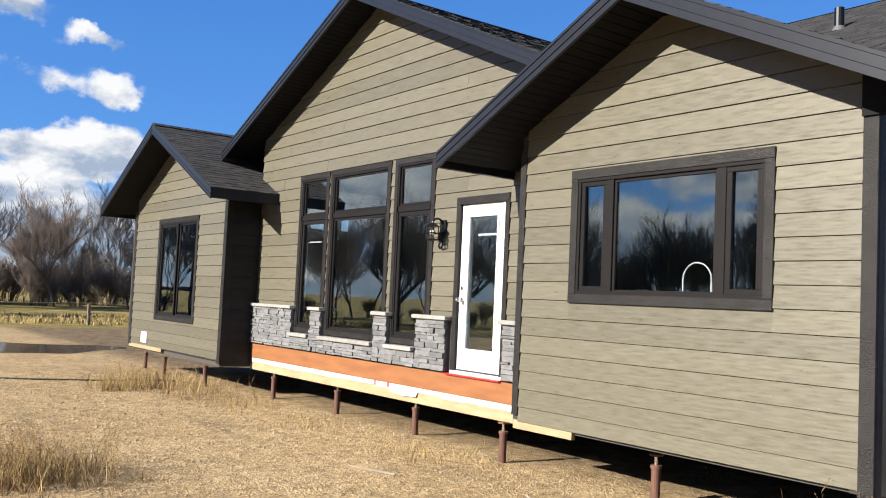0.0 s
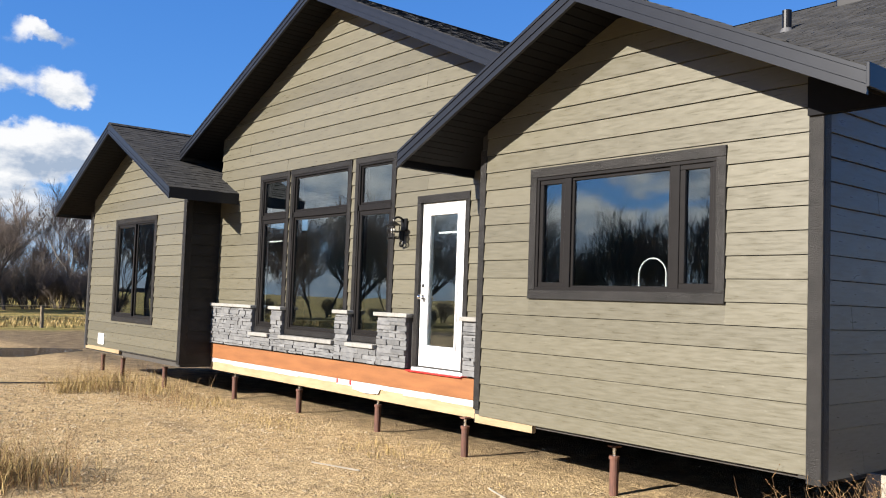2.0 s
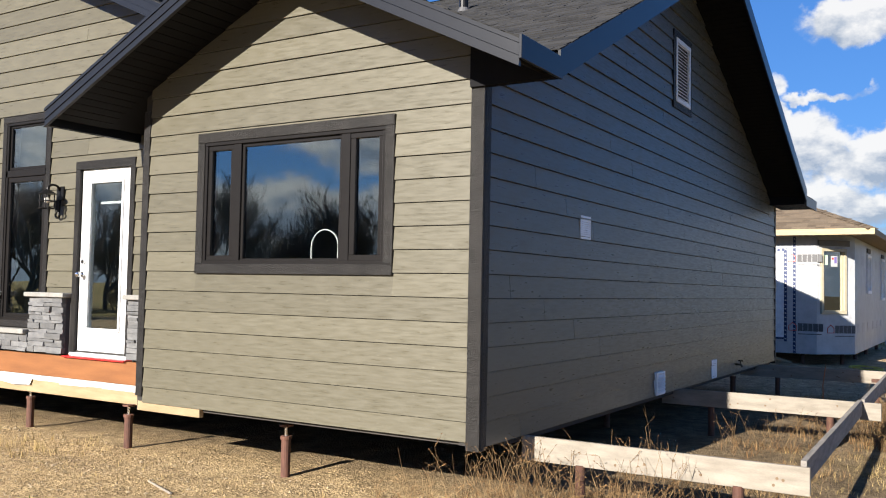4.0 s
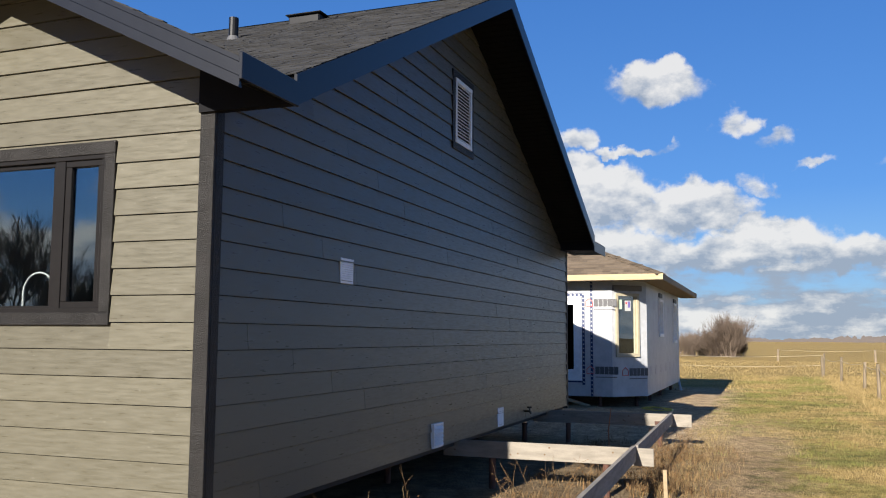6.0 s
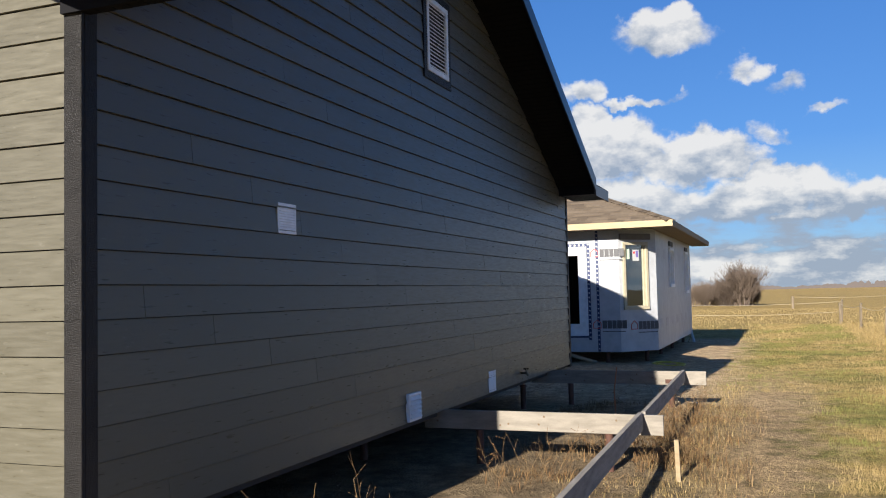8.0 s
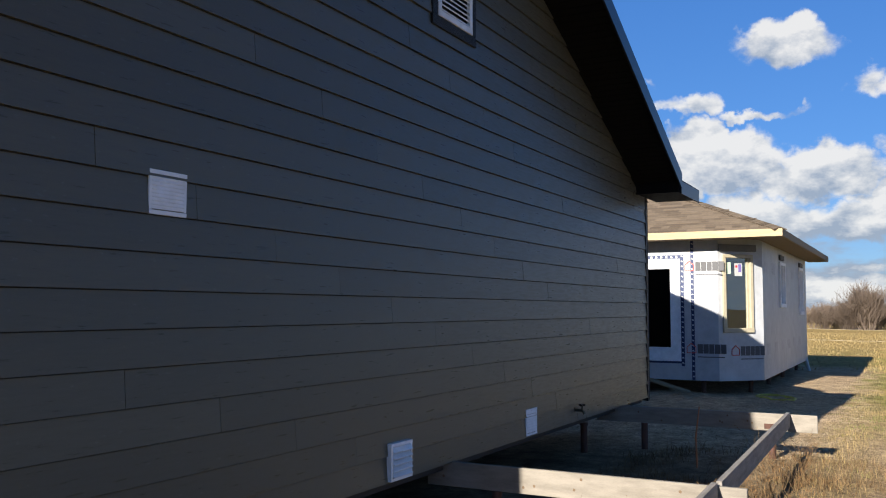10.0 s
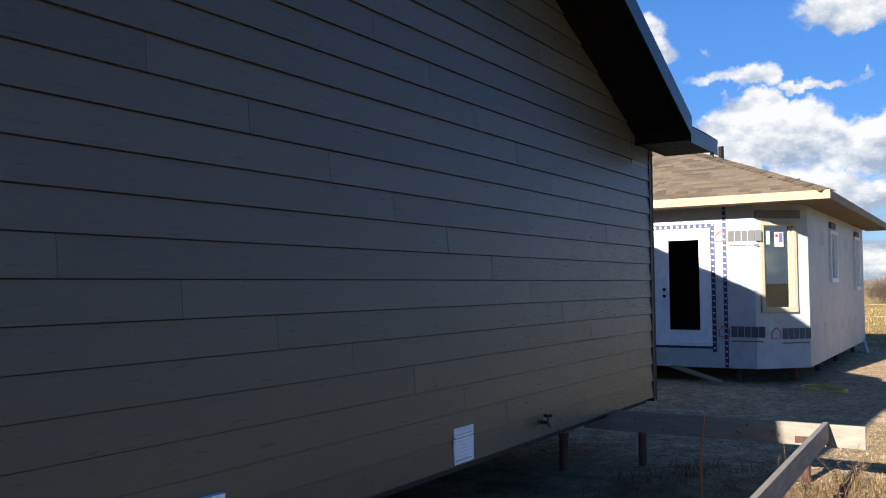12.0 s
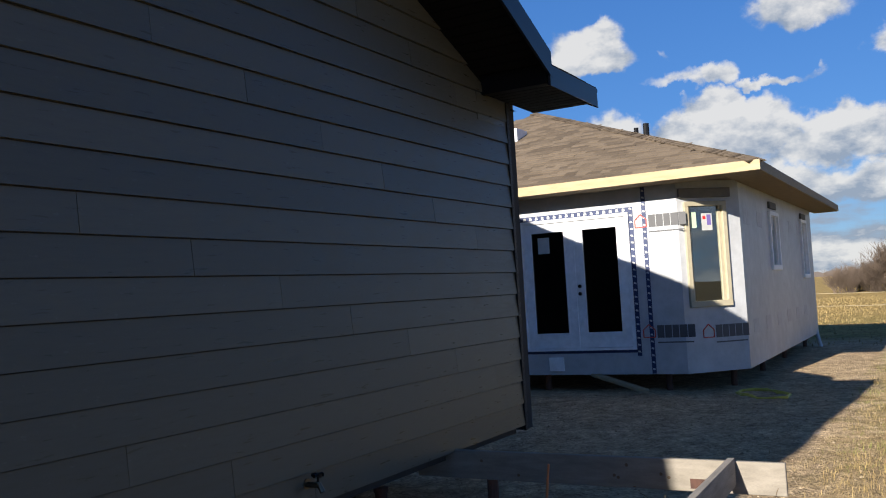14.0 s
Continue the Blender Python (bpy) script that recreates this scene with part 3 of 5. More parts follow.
tagged(bpy.data.objects["wall_partition_bay"], "plain interior partition", "wall", kind="structure")


def steps(start, step, length=3.66):
    return lambda row: [start - step * row + length * k for k in range(-12, 12)]


def some(seed, lo, hi, p):
    def joint(row):
        r = random.Random(seed * 100 + row)
        return [r.uniform(lo, hi)] if r.random() < p else []
    return joint


siding(wall_r, F0, RB[0] + 0.092, RB[1] - 0.088, 0.460, 4.6, roof_lines(*RR, 0.15) + [(0, -1, -BASE)], [BIG], SIDING, lambda row: [])
siding(wall_s, SW, 0.092, DEEP - 0.03, 0.460, 5.9, SIDE_SLOPES, [(4.68, 5.45, 3.89, 4.85)], SIDING, steps(9.07 + 0.645 * 4, 0.645))
STONE_TOP = [(MY[0], 4.70, 0, 1.50), (5.44, MY[1], 0, 1.10), (9.57, MY[1], 0, 1.50), (8.62, 8.94, 0, 1.5), (6.80, 7.12, 0, 1.5), (5.44, 6.12, 0, 1.5), (4.4, 5.5, 0, 0.85)]
siding(wall_m, FM, *MY, 0.460, 6.1, roof_lines(*RM, 0.15), [*MW, DOOR, *STONE_TOP], SIDING, some(3, 4.6, 10.5, 0.6))
siding(wall_l, FL, LY[0] + 0.09, LY[1] - 0.09, 0.460, 4.9, roof_lines(*RL, 0.15) + [(0, -1, -BASE - 0.02)], [LWIN], SIDING, some(5, 12.0, 15.0, 0.2))
# return boards take the dark trim colour, unlike the other siding
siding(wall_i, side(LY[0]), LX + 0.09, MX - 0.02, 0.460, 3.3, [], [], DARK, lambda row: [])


def corner_trim(name, pieces, label):
    t = thing(name, label, "trim", kind="structure")
    for b in pieces:
        boxpart("corner_board", b, DARK, t, bev=0.003)
    return t


corner_trim("trim_corner_1", [(-0.026, 0.0, -0.026, 0.090, 0.44, 3.22), (0.0, 0.090, -0.026, 0.0, 0.44, 3.22)], "dark rough-sawn corner boards")
corner_trim("trim_corner_2", [(-0.026, 0.0, 3.664, 3.752, 0.56, 3.3)], "dark rough-sawn corner board")
corner_trim("trim_corner_3", [(LX - 0.026, LX, 11.01, 11.125, 0.46, 3.26), (LX, LX + 0.09, 11.009, 11.035, 0.46, 3.26)], "dark rough-sawn corner boards")
corner_trim("trim_corner_4", [(LX - 0.026, LX, 15.74, 15.856, 0.50, 3.26)], "dark rough-sawn corner board")
corner_trim("trim_corner_5", [(DEEP - 0.03, DEEP + 0.02, -0.024, 0.0, 0.42, 3.22)], "thin dark corner board")


# ---- roofs ----
def slab(bm, e, a, s, n, a0, a1, s0, s1, n0, n1):
    vs = [bm.verts.new(e + a * i + s * j + n * k) for k in (n0, n1) for i, j in ((a0, s0), (a1, s0), (a1, s1), (a0, s1))]
    for f in ((3, 2, 1, 0), (4, 5, 6, 7), (0, 1, 5, 4), (1, 2, 6, 5), (2, 3, 7, 6), (3, 0, 4, 7)):
        bm.faces.new([vs[i] for i in f])


def shingles(e, a, s, n, la, ls, seed, course=0.143, wide=0.26, keep=None, lift=0.0):
    r = random.Random(seed)
    verts, faces = [], []
    j, s0 = 0, -0.02
    while s0 < ls:
        s1 = min(s0 + course + 0.03, ls + 0.02)
        p = -r.uniform(0, wide)
        while p < la:
            q = p + wide * r.uniform(0.55, 1.35)
            p0, q0 = max(p, -0.015), min(q, la + 0.015)
            mid = e + a * ((p0 + q0) / 2) + s * s0
            if q0 - p0 > 0.02 and (keep is None or keep(mid)):
                t = lift + r.choice((0.006, 0.007, 0.010, 0.012))
                base = len(verts)
                for i, jj, k in ((p0, s0, 0.0), (q0, s0, 0.0), (q0, s1, -0.004), (p0, s1, -0.004), (p0, s0, t), (q0, s0, t), (q0, s1, 0.003 + lift), (p0, s1, 0.003 + lift)):
                    verts.append(e + a * i + s * jj + n * k)
                faces += [tuple(base + i for i in f) for f in ((4, 5, 6, 7), (0, 1, 5, 4), (1, 2, 6, 5), (3, 0, 4, 7))]
            p = q
        s0 += course
        j += 1
    return verts, faces


def stuff(name, geometry, mat, parent=None, label="", category=""):
    me = bpy.data.meshes.new(name)
    me.from_pydata([tuple(v) for v in geometry[0]], [], geometry[1])
    me.materials.append(mat)
    ob = new(name, me)
    ob.parent = parent
    return tagged(ob, label, category, kind="stuff")


def roof_slope(roof, e, a, s, la, ls, seed, mat, rake0=True, rake1=False, eave=True, soffit_rake=0.0, soffit_eave=0.0, ribbed=True, fascia_mat=None, deep=0.165, keep=None, rake_long=None):
    """One roof plane: deck, soffit strips, fascia boards and lapped shingles. e: lower corner, a: along the eave, s: up the slope."""
    e, a, s = Vector(e), Vector(a).normalized(), Vector(s).normalized()
    n = a.cross(s)
    if n.z < 0:
        n = -n
    fm = fascia_mat or FASCIA
    bm = bmesh.new()
    slab(bm, e, a, s, n, 0.0, la, 0.0, ls, -0.11, -0.003)
    part("deck", bm, SOFFIT, roof)
    bm = bmesh.new()
    if soffit_rake:
        k = 0.02
        while k < ls:
            slab(bm, e, a, s, n, 0.005, soffit_rake, k, min(k + 0.092, ls), -0.135, -0.11)
            k += 0.1
        part("soffit", bm, SOFFIT, roof)
    else:
        bm.free()
    edges = ([(-0.022, 0.0, "rake_fascia", -1)] if rake0 else []) + ([(la, la + 0.022, "rake_fascia", 1)] if rake1 else [])
    for a0, a1, nm, sg in edges:
        bm = bmesh.new()
        rl = rake_long or ls
        plumb = Vector((0, 0, 1.0 / n.z))
        slab(bm, e, a, s, plumb, a0, a1, -0.02, rl, -deep, -0.002)
        if ribbed:
            for k0, k1 in ((-0.030, -0.004), (-0.105, -0.098), (-deep - 0.002, -deep + 0.012)):
                slab(bm, e, a, s, plumb, min(a0, a0 + sg * 0.010), max(a1, a1 + sg * 0.010), -0.022, rl, k0, k1)
        part(nm, bm, fm, roof)
    if eave:
        bm = bmesh.new()
        slab(bm, e, a, s, Vector((0, 0, 1)), 0.0, la, -0.022, -0.001, -deep - 0.01, 0.0)
        part("eave_fascia", bm, fm, roof)
    stuff("shingles", shingles(e, a, s, n, la, ls, seed, 0.125, 0.17, keep=keep), mat, roof)
    return n


def gable(name, label, xf, xb, ridge, half, seed, soffit, keep=None, cut=None):
    yr, zr, sl = ridge
    roof = thing(name, label, "roof", kind="structure")
    for sg in (-1, 1):
        e = Vector((xf, yr + sg * half, zr - sl * half))
        s = Vector((0, -sg, sl))
        k = math.sqrt(1 + sl * sl)
        if sg < 0 and cut is not None:
            low = cut - (yr - half)
            roof_slope(roof, e, (1, 0, 0), s, 0.10 - xf, low * k, seed + 5, ROOFA, soffit_rake=soffit, rake_long=half * k, eave=False)
            roof_slope(roof, e + Vector((0, low, low * sl)), (1, 0, 0), s, xb - xf, (half - low) * k, seed + 6, ROOFA, soffit_rake=soffit, eave=False, rake0=False)
        else:
            roof_slope(roof, e, (1, 0, 0), s, xb - xf, half * k, seed + sg, ROOFA, soffit_rake=soffit, keep=keep)
    caps = bmesh.new()
    x = xf - 0.02
    while x < xb:
        for sg in (-1, 1):
            s = Vector((0, sg, -sl)).normalized()
            n = Vector((0, sg * sl, 1)).normalized()
            slab(caps, Vector((x, yr, zr + 0.012)), Vector((1, 0, 0)), s, n, 0, 0.2, -0.005, 0.13, 0.0, 0.012)
        x += 0.16
    part("ridge_cap", caps, ROOFA, roof)
    return roof


gable("roof_front_bay", "charcoal shingled gable roof with dark metal fascia", -0.62, 2.5, RR, 2.50, 11, 0.62, cut=0.15)
gable("roof_middle", "steep charcoal shingled gable roof over the living room", -0.01, 5.5, RM, 4.25, 21, 0.49)
gable("roof_far_bay", "charcoal shingled gable roof of the far bay", -0.72, 2.9, RL, 3.02, 31, 0.58)

main = thing("roof_main", "charcoal shingled main roof with dark fascia", "roof", kind="structure")
sm = Vector((1, 0, 0.49))
roof_slope(main, (0.03, -0.60, 3.366 + 0.015), (0, 1, 0), sm, 2.2, 5.10 * math.sqrt(1 + 0.49 ** 2), 41, ROOFA, eave=False, soffit_rake=0.60, ribbed=False, deep=0.19)
roof_slope(main, (1.3, 1.55, 3.366 + 0.49 * 1.3), (0, 1, 0), sm, 14.9, 3.83 * math.sqrt(1 + 0.49 ** 2), 42, ROOFA, rake0=False, rake1=True, eave=False)
roof_slope(main, (10.42, -0.60, 5.88 - 0.455 * 5.29), (0, 1, 0), (-1, 0, 0.455), 17.1, 5.29 * math.sqrt(1 + 0.455 ** 2), 43, ROOFA, rake0=True, eave=True, soffit_rake=0.60, ribbed=False, deep=0.19)
boxpart("eave_fascia", (-0.652, 0.010, -0.642, -0.618, 3.150, 3.312), FASCIA, main, bev=0.003)
bm = bmesh.new()
for i in range(6):
    box(bm, -0.028, 0.035, -0.612 + 0.1 * i, -0.612 + 0.1 * i + 0.092, 3.162, 3.180)
part("soffit", bm, SOFFIT, main)
bm = bmesh.new()
prism(bm, [(-0.030, -0.612, 3.158), (-0.030, 0.09, 3.158), (-0.030, 0.09, 3.50), (-0.030, -0.612, 3.19)], [(-0.050, -0.612, 3.158), (-0.050, 0.09, 3.158), (-0.050, 0.09, 3.50), (-0.050, -0.612, 3.19)])
part("return_panel", bm, SOFFIT, main)
rear = thing("roof_rear_wing", "charcoal shingled gable roof over the rear wing", "roof", kind="structure")
RS, RH = 0.47, 5.1
rk = math.sqrt(1 + RS * RS)
roof_slope(rear, (11.46, -0.60, 3.362), (-1, 0, 0), (0, 1, RS), 1.06, 0.75 * rk, 51, ROOFA, rake_long=RH * rk, deep=0.155)
roof_slope(rear, (11.46, 0.15, 3.362 + 0.75 * RS), (-1, 0, 0), (0, 1, RS), 5.6, (RH - 0.75) * rk, 52, ROOFA, rake0=False, eave=False)
roof_slope(rear, (11.46, 9.60, 3.362), (-1, 0, 0), (0, -1, RS), 5.6, RH * rk, 53, ROOFA)
bm = bmesh.new()
k = 10.42
while k < 11.36:
    box(bm, k, k + 0.085, -0.575, -0.03, 3.212, 3.228)
    k += 0.1
part("soffit", bm, SOFFIT, rear)
boxpart("return_panel", (10.395, 10.435, -0.585, 0.0, 3.21, 3.44), SOFFIT, rear)
boxpart("frieze", (10.30, DEEP, -0.012, 0.15, 3.0, 3.225), SIDING, rear)
bm = bmesh.new()
prism(bm, [(DEEP + 0.1, -0.03, 3.17), (DEEP + 0.1, 9.0, 3.17), (DEEP + 0.1, 4.5, 5.55)], [(DEEP + 0.16, -0.03, 3.17), (DEEP + 0.16, 9.0, 3.17), (DEEP + 0.16, 4.5, 5.55)])
part("gable_panel", bm, SOFFIT, rear)

# ---- windows and door of the show home ----
window("window_1", F0, *BIG, [(0.895, 1.240, 1.845, 2.915), (1.325, 2.465, 1.840, 2.905), (2.540, 2.885, 1.845, 2.915)], "wide dark-framed three-light window with wood trim", casements=(0, 2))
for u0, u1 in ((1.236, 1.329), (2.461, 2.544)):
    part("mullion", rect(F0, u0, u1, 1.84, 2.92, -0.06, 0.014, 0.003), FRAME, bpy.data.objects["window_1"])
for i, o in enumerate(MW):
    a, b, c, d = inset(o, 0.1)
    window("window_%d" % (i + 2), FM, *o, [(a, b, c, 2.86), (a, b, 2.95, d)], "tall dark-framed window with a transom light", trim=0.075, casements=(0,) if i != 1 else ())
    part("mullion", rect(FM, o[0] + 0.07, o[1] - 0.07, 2.865, 2.945, -0.06, 0.02, 0.003), FRAME, bpy.data.objects["window_%d" % (i + 2)])
window("window_5", FL, *LWIN, [(12.40, 13.28, 1.18, 2.94), (13.36, 14.25, 1.18, 2.94)], "dark-framed two-light slider window", casements=(1,))


def front_door():
    t = thing("door_1", "white steel entry door with a full glass light, closed", "door", kind="structure")
    u0, u1, z0, z1 = DOOR
    part("trim", rect(FM, u0, u1, z1 - 0.09, z1, 0, 0.032, 0.003), DARK, t)
    part("trim", rect(FM, u0, u0 + 0.075, z0 + 0.02, z1 - 0.09, 0, 0.03, 0.003), DARK, t)
    part("trim", rect(FM, u1 - 0.075, u1, z0 + 0.02, z1 - 0.09, 0, 0.03, 0.003), DARK, t)
    a, b, c, d = u0 + 0.08, u1 - 0.08, z0 + 0.03, z1 - 0.095
    g = (a + 0.155, b - 0.155, c + 0.27, d - 0.15)
    slabp = bmesh.new()
    for q in cells(a, b, c, d, [g]):
        p = [(q[0], q[2]), (q[1], q[2]), (q[1], q[3]), (q[0], q[3])]
        prism(slabp, [FM(u, z, -0.06) for u, z in p], [FM(u, z, -0.012) for u, z in p])
    part("door_leaf", slabp, WHITE, t)
    ring(t, "glass_bead", FM, g[0] - 0.025, g[1] + 0.025, g[2] - 0.025, g[3] + 0.025, 0.03, -0.012, 0.004, WHITE)
    pane(t, FM, *g, -0.03)
    part("threshold", rect(FM, u0 + 0.02, u1 - 0.02, z0 - 0.005, z0 + 0.03, -0.08, 0.05, 0.003), VINYL, t, "pale metal threshold")
    part("flashing_tape", rect(FM, u0 - 0.02, u1 + 0.02, z0 - 0.022, z0 - 0.006, 0.0, 0.112), REDTAPE, t, "red flashing tape")
    kn = bmesh.new()
    for z, r in ((1.72, 0.03), (1.86, 0.026)):
        tube(kn, FM(b - 0.065, z, -0.012), FM(b - 0.065, z, 0.012), r, r, 12)
    tube(kn, FM(b - 0.065, 1.72, 0.012), FM(b - 0.065, 1.72, 0.045), 0.012, 0.012, 10)
    bmesh.ops.create_uvsphere(kn, u_segments=12, v_segments=8, radius=0.03, matrix=Matrix.Translation(FM(b - 0.065, 1.72, 0.065)))
    part("door_knob", kn, CHROME, t, "satin chrome knob and deadbolt")
    return t


front_door()

# stone base, caps, beam and rim
STONES = [(3.76, 4.42, 0.835, 1.46), (5.50, 6.12, 0.835, 1.46), (6.12, 6.80, 0.835, 1.03), (6.80, 7.12, 0.835, 1.46), (7.12, 8.62, 0.835, 1.03), (8.62, 8.94, 0.835, 1.46), (8.94, 9.57, 0.835, 1.03), (9.57, 11.03, 0.835, 1.46)]
plinth = thing("stone_base", "grey stacked ledge stone base under the windows", "stone veneer", kind="structure")
sr = random.Random(12)
for u0, u1, z0, z1 in STONES:
    part("backing", rect(FM, u0, u1, z0, z1, 0.0, 0.045), MORTAR, plinth)
    z = z0
    while z < z1 - 0.02:
        h = min(sr.choice((0.032, 0.042, 0.055, 0.068)), z1 - z)
        if z1 - z - h < 0.03:
            h = z1 - z
        u = u0
        while u < u1 - 0.01:
            w = sr.uniform(0.09, 0.34)
            if u1 - u - w < 0.08:
                w = u1 - u
            d = sr.uniform(0.078, 0.108)
            bm = rect(FM, u + 0.0018, u + w - 0.0018, z + 0.0018, z + h - 0.0018, 0.04, d)
            for v in bm.verts:
                v.co += Vector((sr.uniform(-0.008, 0.008), sr.uniform(-0.004, 0.004), sr.uniform(-0.004, 0.004)))
            part("stone", bm, STONE, plinth)
            u += w
        z += h
for u0, u1, z1 in [(3.76, 4.46, 1.51), (5.45, 6.16, 1.51), (6.77, 7.15, 1.51), (8.59, 8.97, 1.51), (9.54, 11.03, 1.51)]:
    part("cap", rect(FM, u0, u1, z1 - 0.05, z1, 0.0, 0.135, 0.006), CAP, plinth, "pale cast stone cap")
for u0, u1 in [(6.14, 6.79), (7.13, 8.61), (8.95, 9.56)]:
    part("sill", rect(FM, u0, u1, 1.03, 1.085, 0.0, 0.145, 0.006), CAP, plinth, "pale cast stone sill")

beam = thing("ledger_beam", "orange-brown stained beam under the stone base", "beam", kind="structure", bm=rect(FM, 3.76, 11.03, 0.575, 0.812, 0.0, 0.075, 0.004), material=CEDAR)
thing("rim_board", "pale spruce rim board at the bottom of the wall", "board", kind="structure", bm=rect(FM, 3.72, 11.03, 0.375, 0.535, -0.02, 0.06, 0.004), material=LUMBER)
wb = bmesh.new()
mr_ = random.Random(5)
u = 3.76
while u < 11.0:
    w = mr_.uniform(0.25, 0.6)
    lo = 0.52 - mr_.uniform(0, 0.022)
    prism(wb, [FM(p, q, 0.06) for p, q in ((u, lo), (min(u + w, 11.0), lo + mr_.uniform(-0.012, 0.012)), (min(u + w, 11.0), 0.573), (u, 0.573))], [FM(p, q, 0.068) for p, q in ((u, lo), (min(u + w, 11.0), lo), (min(u + w, 11.0), 0.573), (u, 0.573))])
    u += w
thing("membrane_strip", "torn white building membrane over the rim board", "membrane", kind="structure", bm=wb, material=WRAPW)
for y in (6.7, 7.02):
    thing("tape_patch", "small red tape patch on the membrane", "tape", bm=rect(FM, y, y + 0.035, 0.515, 0.574, 0.068, 0.072), material=REDTAPE)
flap = bmesh.new()
prism(flap, [FM(u, z, d) for u, z, d in ((6.02, 0.530, 0.069), (6.62, 0.538, 0.069), (6.66, 0.470, 0.075), (6.35, 0.445, 0.080), (6.05, 0.462, 0.082))], [FM(u, z, d) for u, z, d in ((6.02, 0.532, 0.072), (6.62, 0.540, 0.072), (6.66, 0.470, 0.079), (6.35, 0.443, 0.086), (6.05, 0.460, 0.090))])
thing("membrane_flap", "loose torn flap of white membrane on the rim board", "membrane", bm=flap, material=WRAPW)
thing("rim_board_bay", "pale spruce rim board under the bay", "board", kind="structure", bm=rect(F0, 2.9, 3.74, 0.42, 0.51, -0.05, 0.004, 0.003), material=LUMBER)
# rim board coloured near black for the shadow under the siding
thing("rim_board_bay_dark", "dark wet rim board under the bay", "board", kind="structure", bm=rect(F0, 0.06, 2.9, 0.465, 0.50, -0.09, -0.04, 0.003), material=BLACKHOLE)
thing("rim_board_far", "pale spruce rim board under the far bay", "board", kind="structure", bm=rect(FL, 13.9, 15.86, 0.44, 0.525, -0.05, 0.005, 0.003), material=LUMBER)


# ---- piles ----
def pile(x, y):
    t = thing("screw_pile", "rusty steel screw pile carrying the house", "pile", "screw piles under the house", at=(x, y, GZ))
    bm = bmesh.new()
    tube(bm, (0, 0, -0.15), (0, 0, 0.33), 0.042, 0.042, 14)
    part("shaft", bm, RUST, t)
    bm = bmesh.new()
    tube(bm, (0, 0, 0.33), (0, 0, 0.36), 0.052, 0.052, 14)
    part("collar", bm, RUST, t)
    bm = bmesh.new()
    tube(bm, (0, 0, 0.36), (0, 0, 0.44), 0.016, 0.016, 8)
    part("bolt", bm, CHROME, t, "bright threaded bolt")
    bm = bmesh.new()
    box(bm, -0.045, 0.045, -0.045, 0.045, 0.44, 0.458)
    part("plate", bm, RUST, t)
    return t


first = pile(0.3, 2.12)
for x, y in [(0.3, 4.23), (0.55, 6.25), (0.55, 8.26), (0.55, 10.35), (0.2, 12.45), (0.2, 14.59), (0.2, 15.75), (9.1, 0.3), (5, 0.9), (5, 4.2), (5, 8.3), (5, 12.4), (10.4, 4.2), (10.4, 8.3), (10.4, 12.4), (10.4, 15.5), (5, 15.5)]:
    copy_thing(first, Matrix.Translation((x, y, GZ)))


# ---- fixtures on the show home ----
def wall_vent(name, label, u0, u1, z0, z1, louvres, d=0.03):
    t = thing(name, label, "vent")
    ring(t, "vent_frame", SW, u0, u1, z0, z1, 0.022, 0.008, d, VINYL, 0.002)
    part("backing", rect(SW, u0 + 0.01, u1 - 0.01, z0 + 0.01, z1 - 0.01, 0.004, 0.014), VINYL, t)
    step = (z1 - z0 - 0.05) / louvres
    for i in range(louvres):
        z = z0 + 0.025 + i * step
        bm = bmesh.new()
        out_d = d + (0.012 if d > 0.03 else -0.004)
        c = [(z, out_d), (z + step * 0.85, 0.014), (z + step * 0.85 + 0.006, 0.018), (z + 0.006, out_d + 0.004)]
        prism(bm, [SW(u0 + 0.018, a, b) for a, b in c], [SW(u1 - 0.018, a, b) for a, b in c])
        part("louvre", bm, VINYL, t)
    return t


wall_vent("wall_vent", "white plastic louvred vent cover on the siding", 1.86, 2.11, 2.125, 2.345, 9, 0.022)
wall_vent("dryer_vent", "white plastic vent hood with open flaps", 4.07, 4.36, 0.475, 0.735, 5, 0.05)
wall_vent("wall_vent", "white plastic louvred vent cover low on the siding", 6.54, 6.81, 0.475, 0.725, 8, 0.022)

gv = thing("gable_vent", "white louvred gable vent with dark trim", "vent")
ring(gv, "trim", SW, 4.68, 5.45, 3.89, 4.85, 0.085, 0.0, 0.03, DARK)
part("backing", rect(SW, 4.75, 5.38, 3.96, 4.78, 0.0, 0.006), LAMPBLACK, gv)
ring(gv, "vent_frame", SW, 4.766, 5.364, 3.976, 4.764, 0.05, 0.006, 0.04, VINYL)
for i in range(17):
    z = 4.03 + i * 0.0405
    bm = bmesh.new()
    c = [(z, 0.034), (z + 0.026, 0.010), (z + 0.031, 0.014), (z + 0.005, 0.038)]
    prism(bm, [SW(4.81, a, b) for a, b in c], [SW(5.32, a, b) for a, b in c])
    part("louvre", bm, VINYL, gv)

tap = thing("hose_tap", "small brass garden tap on the siding", "tap")
bm = bmesh.new()
tube(bm, SW(7.93, 0.585, 0.0), SW(7.93, 0.585, 0.012), 0.035, 0.035, 12)
tube(bm, SW(7.93, 0.585, 0.012), SW(7.93, 0.585, 0.10), 0.016, 0.016, 10)
tube(bm, SW(7.93, 0.60, 0.085), SW(7.93, 0.548, 0.115), 0.014, 0.017, 10)
part("body", bm, plain("dull_brass", (0.16, 0.13, 0.09), 0.35, 0.9), tap)
bm = bmesh.new()
tube(bm, SW(7.93, 0.60, 0.085), SW(7.93, 0.64, 0.085), 0.007, 0.007, 8)
